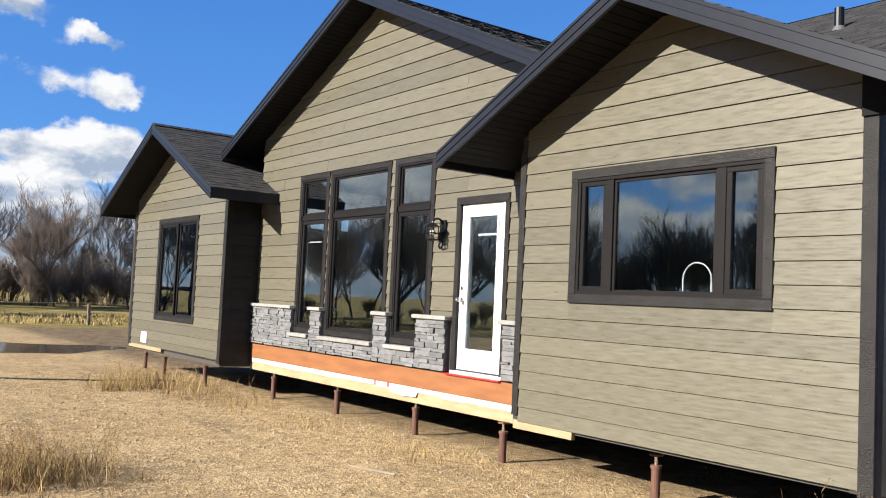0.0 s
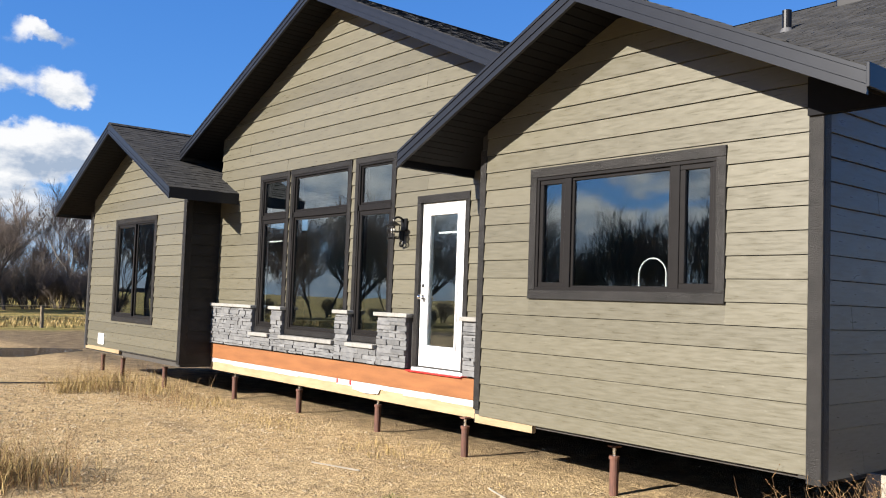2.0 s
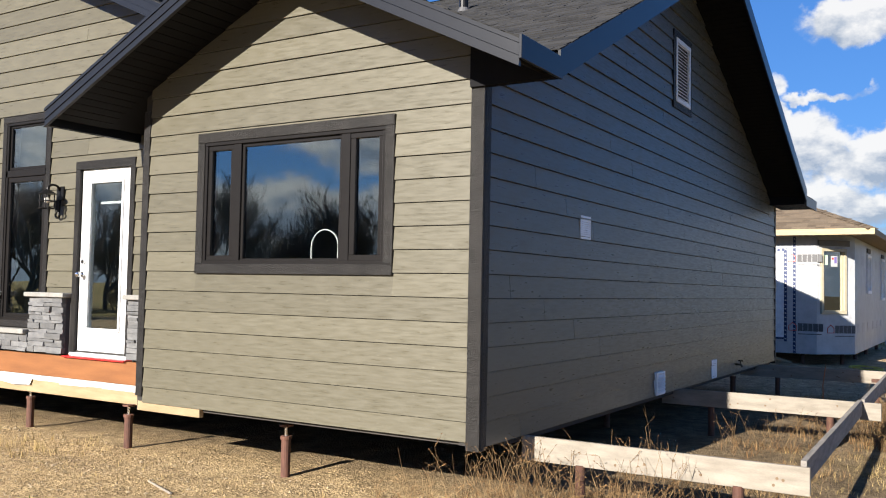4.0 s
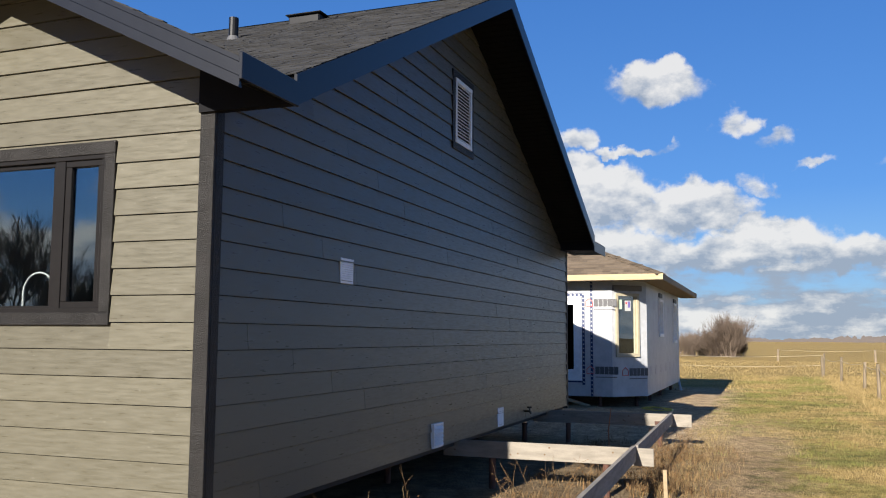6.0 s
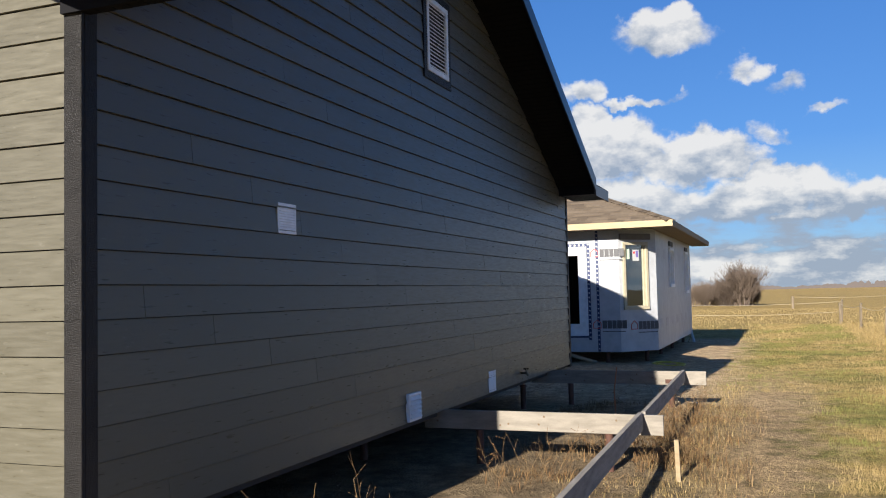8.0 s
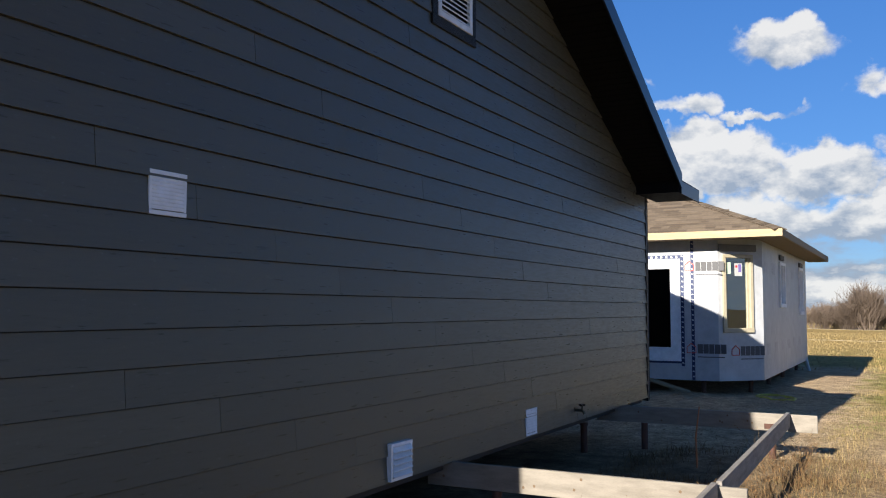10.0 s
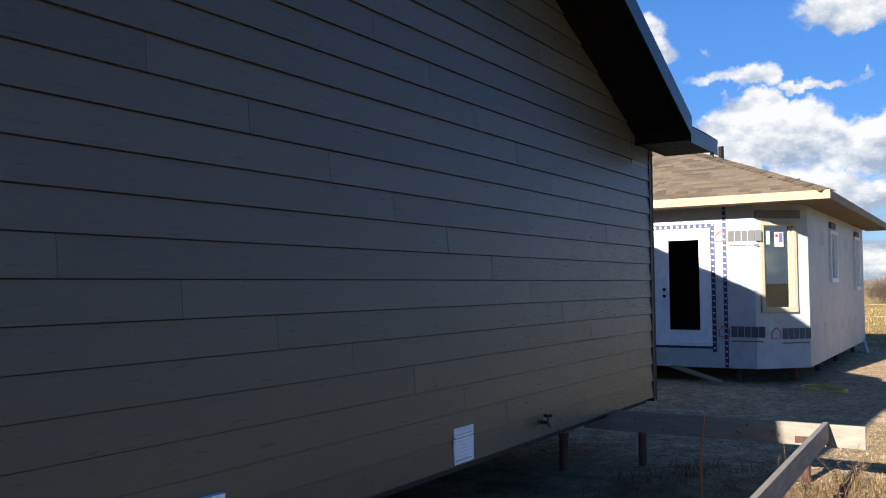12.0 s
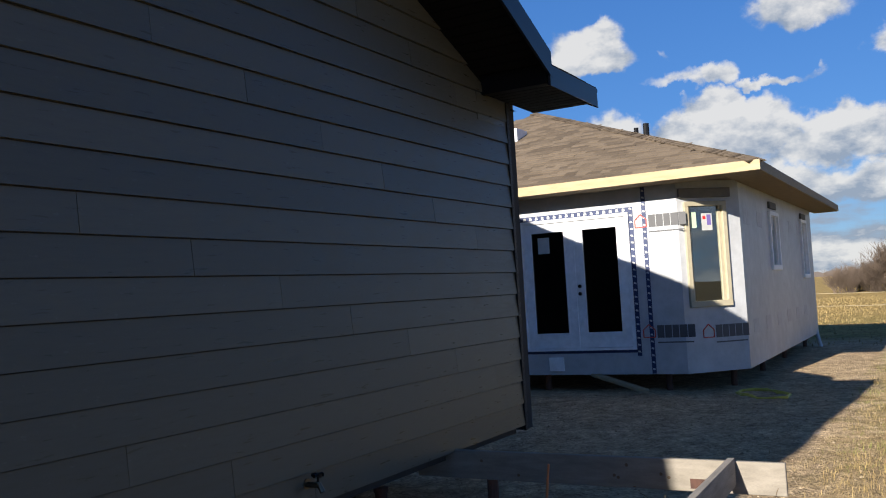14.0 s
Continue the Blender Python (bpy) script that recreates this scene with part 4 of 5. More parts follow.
for k in range(6):
    a = math.pi * k / 3
    tube(bm, SW(7.93, 0.642, 0.085), SW(7.93 + 0.035 * math.cos(a), 0.642, 0.085 + 0.035 * math.sin(a)), 0.009, 0.012, 6)
part("handle", bm, LAMPBLACK, tap)

lamp = thing("wall_lantern", "black iron wall lantern beside the entrance door", "wall lamp")
LY0, LZ0 = 5.70, 2.58
part("backplate", rect(FM, LY0 - 0.06, LY0 + 0.06, LZ0 - 0.03, LZ0 + 0.13, 0.012, 0.045, 0.008), LAMPBLACK, lamp)
bm = bmesh.new()
arc = [FM(LY0, LZ0 + 0.08 + 0.06 * math.sin(a), 0.045 + 0.075 * (1 - math.cos(a))) for a in [math.pi * k / 8 for k in range(9)]]
for p, q in zip(arc, arc[1:]):
    tube(bm, p, q, 0.013, 0.013)
part("arm", bm, LAMPBLACK, lamp)
bm = bmesh.new()
tube(bm, FM(LY0, LZ0 + 0.03, 0.195), FM(LY0, LZ0 + 0.08, 0.195), 0.10, 0.025, 16)
part("cap", bm, LAMPBLACK, lamp)
for k in range(4):
    a = math.pi * (k + 0.5) / 2
    bm = bmesh.new()
    y, d = 0.075 * math.cos(a), 0.075 * math.sin(a)
    tube(bm, FM(LY0 + y, LZ0 + 0.03, 0.195 + d), FM(LY0 + y, LZ0 - 0.13, 0.195 + d), 0.007, 0.007, 6)
    part("cage_bar", bm, LAMPBLACK, lamp)
for z, r in ((-0.13, 0.08), (-0.05, 0.076)):
    bm = bmesh.new()
    for k in range(12):
        a, b = 2 * math.pi * k / 12, 2 * math.pi * (k + 1) / 12
        tube(bm, FM(LY0 + r * math.cos(a), LZ0 + z, 0.195 + r * math.sin(a)), FM(LY0 + r * math.cos(b), LZ0 + z, 0.195 + r * math.sin(b)), 0.007, 0.007, 6)
    part("cage_ring", bm, LAMPBLACK, lamp)
bm = bmesh.new()
tube(bm, FM(LY0, LZ0 - 0.03, 0.06), FM(LY0, LZ0 - 0.16, 0.06), 0.035, 0.028, 10)
part("tail", bm, LAMPBLACK, lamp)
bm = bmesh.new()
for k in range(12):
    a, b = 2 * math.pi * k / 12, 2 * math.pi * (k + 1) / 12
    tube(bm, FM(LY0 + 0.035 * math.cos(a), LZ0 - 0.195 + 0.035 * math.sin(a), 0.06), FM(LY0 + 0.035 * math.cos(b), LZ0 - 0.195 + 0.035 * math.sin(b), 0.06), 0.012, 0.012, 6)
part("scroll", bm, LAMPBLACK, lamp)
bm = bmesh.new()
bmesh.ops.create_uvsphere(bm, u_segments=12, v_segments=8, radius=0.035, matrix=Matrix.Translation(FM(LY0, LZ0 - 0.04, 0.195)))
part("bulb", bm, plain("frosted_bulb", (0.45, 0.44, 0.40), 0.2), lamp, "unlit glass bulb")

thing("cover_plate", "white blank cover plate on the far bay", "cover plate", bm=rect(FL, 14.72, 15.05, 0.57, 0.79, 0.014, 0.03, 0.004), material=VINYL)

# inside the kitchen window
counter = thing("kitchen_counter", "grey kitchen counter below the wide window", "counter", bm=rect(F0, 0.3, 3.5, 0.79, 1.66, -0.8, -0.18), material=plain("cabinet_grey", (0.22, 0.22, 0.22), 0.5))
fau = thing("kitchen_faucet", "white gooseneck kitchen faucet on the counter", "faucet")
bm = bmesh.new()
fy, fr_ = 1.71, 0.15
tube(bm, (0.27, fy + fr_, 1.66), (0.27, fy + fr_, 1.985), 0.007, 0.007, 8)
for k in range(14):
    a, b = math.pi * k / 14, math.pi * (k + 1) / 14
    tube(bm, (0.27, fy + fr_ * math.cos(a), 1.985 + fr_ * math.sin(a)), (0.27, fy + fr_ * math.cos(b), 1.985 + fr_ * math.sin(b)), 0.007, 0.007, 8)
tube(bm, (0.27, fy - fr_, 1.985), (0.27, fy - fr_, 1.88), 0.007, 0.009, 8)
part("spout", bm, WHITE, fau)
bm = bmesh.new()
tube(bm, (0.27, fy + fr_, 1.66), (0.27, fy + fr_, 1.72), 0.026, 0.022, 12)
part("base", bm, WHITE, fau)
cas = thing("door_casing", "thin white door casing standing behind the tall window", "casing")
boxpart("upright", (0.575, 0.590, 9.490, 9.510, 0.79, 2.52), WHITE, cas)
boxpart("head", (0.575, 0.590, 9.04, 9.510, 2.52, 2.54), WHITE, cas)
thing("blind_rail", "white blind rail behind the door glass", "blind", bm=rect(FM, 4.70, 5.12, 2.50, 2.525, -0.09, -0.07), material=WHITE)

# roof pipe and vents
rp = thing("roof_pipe", "grey plumbing vent pipe on the shingles", "vent pipe")
bm = bmesh.new()
tube(bm, (3.44, 2.21, 4.95), (3.44, 2.21, 5.30), 0.055, 0.055, 14)
part("pipe", bm, LAMPBLACK, rp)
bm = bmesh.new()
tube(bm, (3.44, 2.21, 4.98), (3.44, 2.21, 5.08), 0.10, 0.06, 14)
part("flashing", bm, plain("grey_flashing", (0.09, 0.09, 0.095), 0.5), rp, "dark grey flashing collar")
rv = thing("roof_vent", "low dark box vent near the ridge", "roof vent")
bm = bmesh.new()
box(bm, 4.62, 5.0, 1.75, 2.2, 5.58, 5.735)
part("housing", bevelled(bm, 0.02), LAMPBLACK, rv)
bm = bmesh.new()
box(bm, 4.59, 5.03, 1.72, 2.23, 5.735, 5.755)
part("lid", bevelled(bm, 0.012), LAMPBLACK, rv)

# ---- deck frame beside the house ----
KNOT = plain("dark_knot", (0.14, 0.09, 0.05), 0.7)


def deck_board(label, b, mat=GREYWOOD):
    t = thing("frame_board", label, "timber", "loose deck frame timbers")
    boxpart("timber", b, mat, t, bev=0.004)
    kr = random.Random(int(b[0] * 10))
    for _ in range(7):
        y, z = kr.uniform(b[2] + 0.1, b[3] - 0.1), kr.uniform(b[4] + 0.04, b[5] - 0.04)
        bm = bmesh.new()
        tube(bm, (b[0] + 0.004, y, z), (b[0] - 0.0015, y, z), 0.012, 0.011, 8)
        part("knot", bm, KNOT, t)
    return t


deck_board("pale weathered plank standing on edge by the corner", (0.74, 0.778, -2.18, 0.0, 0.27, 0.465))
deck_board("pale weathered plank standing on edge in mid frame", (5.03, 5.068, -2.24, 0.2, 0.28, 0.472))
deck_board("pale weathered plank standing on edge with a steel plate", (9.60, 9.638, -2.27, 0.3, 0.28, 0.478))
thing("hanger_plate", "rust-red steel plate screwed to the plank", "bracket", bm=rect(front(9.60), -1.86, -1.70, 0.30, 0.36, -0.002, 0.006), material=RUST)
lb = thing("cross_board", "long grey weathered plank lying across the frame", "timber", "loose deck frame timbers")
bm = bmesh.new()
for x0, x1, y0, y1 in ((0.80, 5.02, -2.13, -2.03), (5.075, 9.595, -2.05, -1.96)):
    a = [(x0, y0 - 0.02, 0.335), (x0, y0 + 0.02, 0.335), (x0, y0 + 0.02, 0.50), (x0, y0 - 0.02, 0.50)]
    b = [(x1, y1 - 0.02, 0.335), (x1, y1 + 0.02, 0.335), (x1, y1 + 0.02, 0.50), (x1, y1 - 0.02, 0.50)]
    prism(bm, a, b)
part("timber", bm, grained("grey_old_lumber", (0.17, 0.152, 0.135), (0.29, 0.262, 0.23), 0.8, (1, 6, 6), 4.0, 0.4, 0.003), lb)


def short_post(x, y, top):
    t = thing("frame_post", "short rusty steel post under the plank", "post", "posts under the deck frame", at=(x, y, GZ))
    bm = bmesh.new()
    tube(bm, (0, 0, -0.15), (0, 0, top - GZ), 0.04, 0.04, 12)
    part("shaft", bm, RUST, t)
    return t


for x, y in ((0.76, -1.7), (0.76, -0.5), (5.05, -1.72), (5.05, -0.4), (9.62, -1.78), (9.62, -0.3)):
    short_post(x, y, 0.28)
stake = thing("wood_stake", "pale wooden survey stake in the dirt", "stake", at=(4.73, -2.40, GZ))
bm = bmesh.new()
prism(bm, [(-0.02, -0.02, -0.1), (0.02, -0.02, -0.1), (0.02, 0.02, -0.1), (-0.02, 0.02, -0.1)], [(-0.03, -0.01, 0.36), (0.01, -0.01, 0.36), (0.01, 0.03, 0.36), (-0.03, 0.03, 0.36)])
part("stick", bm, LUMBER, stake)
rod = thing("orange_rod", "thin rust-orange rod bent in the ground", "rod", at=(8.6, -1.15, GZ))
bm = bmesh.new()
tube(bm, (0, 0, -0.1), (0.01, 0.015, 0.35), 0.009, 0.009, 6)
tube(bm, (0.01, 0.015, 0.35), (0.0, -0.03, 0.68), 0.009, 0.006, 6)
part("shaft", bm, plain("orange_rust", (0.45, 0.16, 0.06), 0.7), rod)
for pts in (((-1.2, 4.1, 0), (-1.35, 4.75, 0)), ((-0.75, 2.4, 0), (-0.55, 2.9, 0))):
    st = thing("stick", "thin pale stick lying on the gravel", "stick")
    bm = bmesh.new()
    p, q = [(x, y, ground_height(x, y) + 0.012) for x, y, _ in pts]
    tube(bm, p, q, 0.01, 0.008, 6)
    part("twig", bm, GREYWOOD, st)

# ---- the neighbouring house under construction ----
WRAP = grained("white_house_wrap", (0.40, 0.41, 0.43), (0.48, 0.49, 0.50), 0.45, (1, 1, 1), 1.3, 0.25, 0.02, 0.0, fine=5.0)
CREAM = plain("cream_vinyl", (0.42, 0.37, 0.26), 0.4)
TAPEBLUE = plain("blue_flashing_tape", (0.015, 0.03, 0.10), 0.4)
INK = plain("grey_print", (0.085, 0.085, 0.09), 0.6)
INKPALE = plain("pale_print", (0.45, 0.45, 0.47), 0.6)
INKRED = plain("red_print", (0.55, 0.07, 0.05), 0.6)
HX, HS, HB, HT = 17.27, -0.52, 0.22, 3.12
C0, C1 = (17.27, 0.24), (18.03, HS)
cd = Vector((C1[0] - C0[0], C1[1] - C0[1], 0)).normalized()
cn = Vector((cd.y, -cd.x, 0))
if cn.x > 0:
    cn = -cn
clen = math.hypot(C1[0] - C0[0], C1[1] - C0[1])


def cham(u, z, d):
    return (C0[0] + cd.x * u + cn.x * d, C0[1] + cd.y * u + cn.y * d, z)


HF, HSD = front(HX), side(HS)
h2 = thing("house", "unfinished house in white wrap on piles with a brown hip roof", "house")


def h2_wall(to, u0, u1, holes):
    bm = bmesh.new()
    zs = sorted({HB, HT, *[v for h in holes for v in h[2:]]})
    for lo, hi in zip(zs, zs[1:]):
        for a, b, c, d in cells(u0, u1, lo, hi, holes):
            p = [(a, c), (b, c), (b, d), (a, d)]
            prism(bm, [to(u, z, -0.14) for u, z in p], [to(u, z, 0) for u, z in p])
    bmesh.ops.remove_doubles(bm, verts=bm.verts[:], dist=0.0005)
    return part("wall", bm, WRAP, h2)


HDOOR = (1.00, 2.86, 0.60, 2.72)
HWIN = (0.10, 0.82, 1.22, 2.80)
HW2, HW3 = (20.55, 21.5, 1.74, 2.78), (24.5, 25.4, 1.55, 2.82)
h2_wall(HF, C0[1], 9.0, [HDOOR])
h2_wall(cham, 0.0, clen, [HWIN])
h2_wall(HSD, C1[0], 26.4, [HW2, HW3])
boxpart("wall", (17.4, 26.3, 8.9, 9.0, HB, HT), WRAP, h2)
boxpart("wall", (26.3, 26.4, HS + 0.15, 9.0, HB, HT), WRAP, h2)
bm = bmesh.new()
box(bm, 17.45, 26.3, 0.3, 8.9, HB - 0.02, HB + 0.25)
box(bm, 18.1, 26.3, HS + 0.05, 0.3, HB - 0.02, HB + 0.25)
part("floor_frame", bm, BLACKHOLE, h2)
for x, y in ((17.5, 0.6), (17.5, 2.6), (17.5, 5), (18.3, -0.2), (20.5, -0.25), (23, -0.25), (26, -0.25)):
    bm = bmesh.new()
    tube(bm, (x, y, GZ - 0.1), (x, y, HB), 0.05, 0.05, 10)
    part("pile", bm, RUST, h2)
brace = part("brace", bmesh.new(), LUMBER, h2)
bm = bmesh.new()
tube(bm, (25.9, -0.62, GZ - 0.05), (26.1, -0.5, HB + 0.1), 0.04, 0.04, 8)
brace.data = mesh_of("brace", bm, plain("grey_pipe", (0.5, 0.5, 0.5), 0.5))

# hip roof
EX, EY, EZ, HSL = 16.77, -1.05, 3.24, 0.42
YB, XB = 10.0, 27.2
half = (YB - EY) / 2
peak = EZ + HSL * half
hip = part("roof", bmesh.new(), ROOFB, h2)
bm = bmesh.new()
pts = [Vector(p) for p in ((EX, EY, EZ), (XB, EY, EZ), (XB, YB, EZ), (EX, YB, EZ), (EX + half, EY + half, peak), (max(XB - half, EX + half + 0.1), EY + half, peak))]
vs = [bm.verts.new(p - Vector((0, 0, 0.012))) for p in pts]
lo = [bm.verts.new(p - Vector((0, 0, 0.12))) for p in pts[:4]]
for f in ((0, 1, 5, 4), (1, 2, 5), (2, 3, 4, 5), (3, 0, 4)):
    bm.faces.new([vs[i] for i in f])
for i in range(4):
    bm.faces.new((vs[i], lo[i], lo[(i + 1) % 4], vs[(i + 1) % 4]))
bm.faces.new(lo)
hip.data = mesh_of("roof", bm, ROOFB)
sf, ss = Vector((1, 0, HSL)).normalized(), Vector((0, 1, HSL)).normalized()
kf = math.sqrt(1 + HSL * HSL)
sh = stuff("shingles", shingles(Vector((EX, EY, EZ)), Vector((0, 1, 0)), sf, Vector((-HSL, 0, 1)).normalized(), YB - EY, half * kf, 61, keep=lambda p: p.y - EY > p.x - EX + 0.16 and YB - p.y > p.x - EX), ROOFB, hip)
sh = stuff("shingles", shingles(Vector((EX, EY, EZ)), Vector((1, 0, 0)), ss, Vector((0, -HSL, 1)).normalized(), XB - EX, half * kf, 62, keep=lambda p: p.x - EX > p.y - EY + 0.16 and XB - p.x > p.y - EY), ROOFB, hip)
caps = bmesh.new()
hd = Vector((1, 1, HSL)).normalized()
k = 0.0
while k < half * math.sqrt(2 + HSL * HSL):
    p = Vector((EX, EY, EZ)) + hd * k
    for sdir, nrm in ((Vector((0, 1, 0)), Vector((-HSL, 0, 1)).normalized()), (Vector((1, 0, 0)), Vector((0, -HSL, 1)).normalized())):
        slab(caps, p, hd, (sdir - hd * sdir.dot(hd)).normalized(), nrm, 0.0, 0.24, 0.0, 0.15, 0.004, 0.026)
    k += 0.15
tagged(part("hip_cap", caps, ROOFB, hip), kind="stuff")
boxpart("fascia", (EX - 0.035, EX, EY - 0.035, YB, EZ - 0.15, EZ - 0.008), grained("fresh_spruce", (0.36, 0.27, 0.14), (0.45, 0.345, 0.195), 0.6, (6, 1, 6), 3.0, 0.2, 0.002), h2, "fresh yellow spruce fascia")
boxpart("fascia", (EX, XB, EY - 0.035, EY, EZ - 0.15, EZ - 0.008), LUMBER, h2)
boxpart("soffit", (EX, XB, EY, HS - 0.01, EZ - 0.155, EZ - 0.125), plain("raw_sheathing", (0.20, 0.145, 0.09), 0.8), h2)
boxpart("soffit", (EX, HX - 0.01, HS, YB, EZ - 0.155, EZ - 0.125), plain("raw_sheathing_front", (0.20, 0.145, 0.09), 0.8), h2)
for x, y, z in ((21.0, 1.69, 4.75), (20.2, 4.3, 5.0)):
    bm = bmesh.new()
    if y < 2:
        tube(bm, (x, y, 4.3), (x, y, z), 0.06, 0.06, 10)
        tube(bm, (x, y + 0.2, 4.35), (x, y + 0.2, z - 0.06), 0.045, 0.045, 10)
    else:
        box(bm, x - 0.25, x + 0.25, y - 0.3, y + 0.3, 4.55, 4.85)
    part("roof_vent", bm, LAMPBLACK if y < 2 else VINYL, h2)

# double doors
d2 = part("door", bmesh.new(), VINYL, h2)
bm = bmesh.new()
u0, u1, z0, z1 = HDOOR
for a in ((u0, u1, z1 - 0.05, z1), (u0, u1, z0, z0 + 0.04), (u0, u0 + 0.05, z0 + 0.04, z1 - 0.05), (u1 - 0.05, u1, z0 + 0.04, z1 - 0.05)):
    c = ((a[0], a[2]), (a[1], a[2]), (a[1], a[3]), (a[0], a[3]))
    prism(bm, [HF(u, z, -0.12) for u, z in c], [HF(u, z, 0.03) for u, z in c])
d2.data = mesh_of("door", bm, VINYL)
mid = (u0 + u1) / 2
GLASSDARK = glass_material("door_glass", 0.04, (0.5, 0.5, 0.5))
for a, b in ((u0 + 0.055, mid - 0.006), (mid + 0.006, u1 - 0.055)):
    g = (a + 0.15, b - 0.15, z0 + 0.28, z1 - 0.20)
    leaf = bmesh.new()
    for q in cells(a, b, z0 + 0.045, z1 - 0.055, [g]):
        p = [(q[0], q[2]), (q[1], q[2]), (q[1], q[3]), (q[0], q[3])]
        prism(leaf, [HF(u, z, -0.05) for u, z in p], [HF(u, z, 0.0) for u, z in p])
    part("leaf", leaf, VINYL, d2)
    ring(d2, "glass_bead", HF, g[0] - 0.02, g[1] + 0.02, g[2] - 0.02, g[3] + 0.02, 0.025, 0.0, 0.014, VINYL)
    part("pane", rect(HF, *g, -0.026, -0.02), GLASSDARK, d2).visible_shadow = False
part("sticker", rect(HF, 2.35, 2.55, 2.18, 2.44, -0.019, -0.016), WRAPW, d2, "white paper sticker")
kn = bmesh.new()
for z in (1.62, 1.50):
    tube(kn, HF(mid - 0.07, z, 0.0), HF(mid - 0.07, z, 0.03), 0.03, 0.028, 10)
part("lock", kn, LAMPBLACK, d2, "black deadbolt and lock hole")
part("edge_strip", rect(HF, mid - 0.012, mid + 0.012, z0 + 0.05, z1 - 0.06, 0.0, 0.012), VINYL, d2)


def tape(to, a, b, vertical):
    """Blue flashing tape with a row of pale marks."""
    t = part("flashing_tape", rect(to, *a, *b, 0.002, 0.006), TAPEBLUE, h2, "dark blue flashing tape with white marks")
    bm = bmesh.new()
    lo_, hi_ = b if vertical else a
    k = lo_ + 0.05
    while k < hi_ - 0.04:
        if vertical:
            c = ((a[0] + 0.012, k), (a[1] - 0.012, k + 0.01), (a[1] - 0.016, k + 0.035), (a[0] + 0.016, k + 0.028))
        else:
            c = ((k, b[0] + 0.015), (k + 0.05, b[0] + 0.012), (k + 0.04, b[1] - 0.012), (k + 0.005, b[1] - 0.02))
        prism(bm, [to(u, z, 0.006) for u, z in c], [to(u, z, 0.008) for u, z in c])
        k += 0.105
    tagged(part("tape_print", bm, WRAPW, t), kind="stuff")


tape(HF, (0.925, 0.995), (0.50, 2.80), True)
tape(HF, (0.995, 2.90), (2.725, 2.80), False)
tape(HF, (0.72, 0.785), (0.23, 3.11), True)
part("flashing_tape", rect(HF, 0.995, 2.9, 0.555, 0.598, 0.002, 0.006), TAPEBLUE, h2)
part("vent_cover", rect(HF, 2.21, 2.46, 0.28, 0.50, 0.0, 0.03, 0.004), VINYL, h2, "white louvred vent cover")


def framed(to, o, mat, name="window", board=0.07):
    w = part(name, rect(to, o[0], o[1], o[2] - 0.02, o[2] + board, -0.1, 0.05, 0.004), mat, h2)
    part("frame", rect(to, o[0], o[1], o[3] - board, o[3], -0.1, 0.045, 0.004), mat, w)
    for a, b in ((o[0], o[0] + board), (o[1] - board, o[1])):
        part("frame", rect(to, a, b, o[2] + board, o[3] - board, -0.1, 0.044, 0.004), mat, w)
    g = inset(o, board)
    part("sash", rect(to, g[1] - 0.05, g[1], g[2], g[3], -0.06, 0.0), mat, w)
    part("sash", rect(to, g[0], g[0] + 0.04, g[2], g[3], -0.06, 0.0), mat, w)
    part("pane", rect(to, *g, -0.036, -0.03), GLASS, w).visible_shadow = False
    return w


cw = framed(cham, HWIN, CREAM)
part("sticker", rect(cham, 0.42, 0.60, 2.36, 2.62, -0.028, -0.025), WRAPW, cw, "white paper sticker")
part("sticker", rect(cham, 0.22, 0.33, 2.40, 2.64, -0.028, -0.025), plain("green_sticker", (0.5, 0.62, 0.45), 0.5), cw, "pale green paper sticker")
part("sticker_mark", rect(cham, 0.44, 0.49, 2.53, 2.58, -0.025, -0.023), REDTAPE, cw, "red mark on the sticker")
part("sticker_mark", rect(cham, 0.51, 0.58, 2.44, 2.60, -0.025, -0.023), plain("violet_mark", (0.16, 0.12, 0.35), 0.5), cw, "violet mark on the sticker")
part("drip_cap", rect(cham, 0.02, 0.90, 2.86, 3.0, 0.0, 0.05, 0.004), plain("grey_flap", (0.16, 0.15, 0.14), 0.7), h2, "folded grey wrap flap")
framed(HSD, HW2, VINYL)
framed(HSD, HW3, VINYL)
for u in (20.6, 24.6):
    part("drip_cap", rect(HSD, u, u + 0.7, 2.83, 2.95, 0.0, 0.04, 0.004), plain("dark_flap", (0.08, 0.08, 0.08), 0.7), h2, "folded dark wrap flap")


def print_mark(to, u, z, s, mats, flip=-1):
    """House-shaped red outline and a row of dark blocks with a thin line below; u runs along the wall by flip."""
    bm = bmesh.new()
    o = [(0, 0), (0, 0.14), (0.11, 0.24), (0.22, 0.14), (0.22, 0)]
    for (a, b), (c, d) in zip(o, o[1:] + o[:1]):
        p, q = Vector(to(u + flip * a * s, z + b * s, 0.004)), Vector(to(u + flip * c * s, z + d * s, 0.004))
        tube(bm, p, q, 0.010, 0.010, 4)
    part("print_outline", bm, mats[1], h2, "red house outline print")
    k = 0.26
    for w in (0.13, 0.13, 0.12, 0.14, 0.13):
        a, b = u + flip * k * s, u + flip * (k + w) * s
        bm = rect(to, min(a, b), max(a, b), z - 0.01, z + 0.22 * s, 0.002, 0.004)
        part("print_block", bm, mats[0], h2, "grey print block")
        k += w + 0.012
    a, b = u + flip * 0.26 * s, u + flip * 0.92 * s
    part("print_line", rect(to, min(a, b), max(a, b), z - 0.11 * s, z - 0.085 * s, 0.002, 0.004), mats[0], h2)


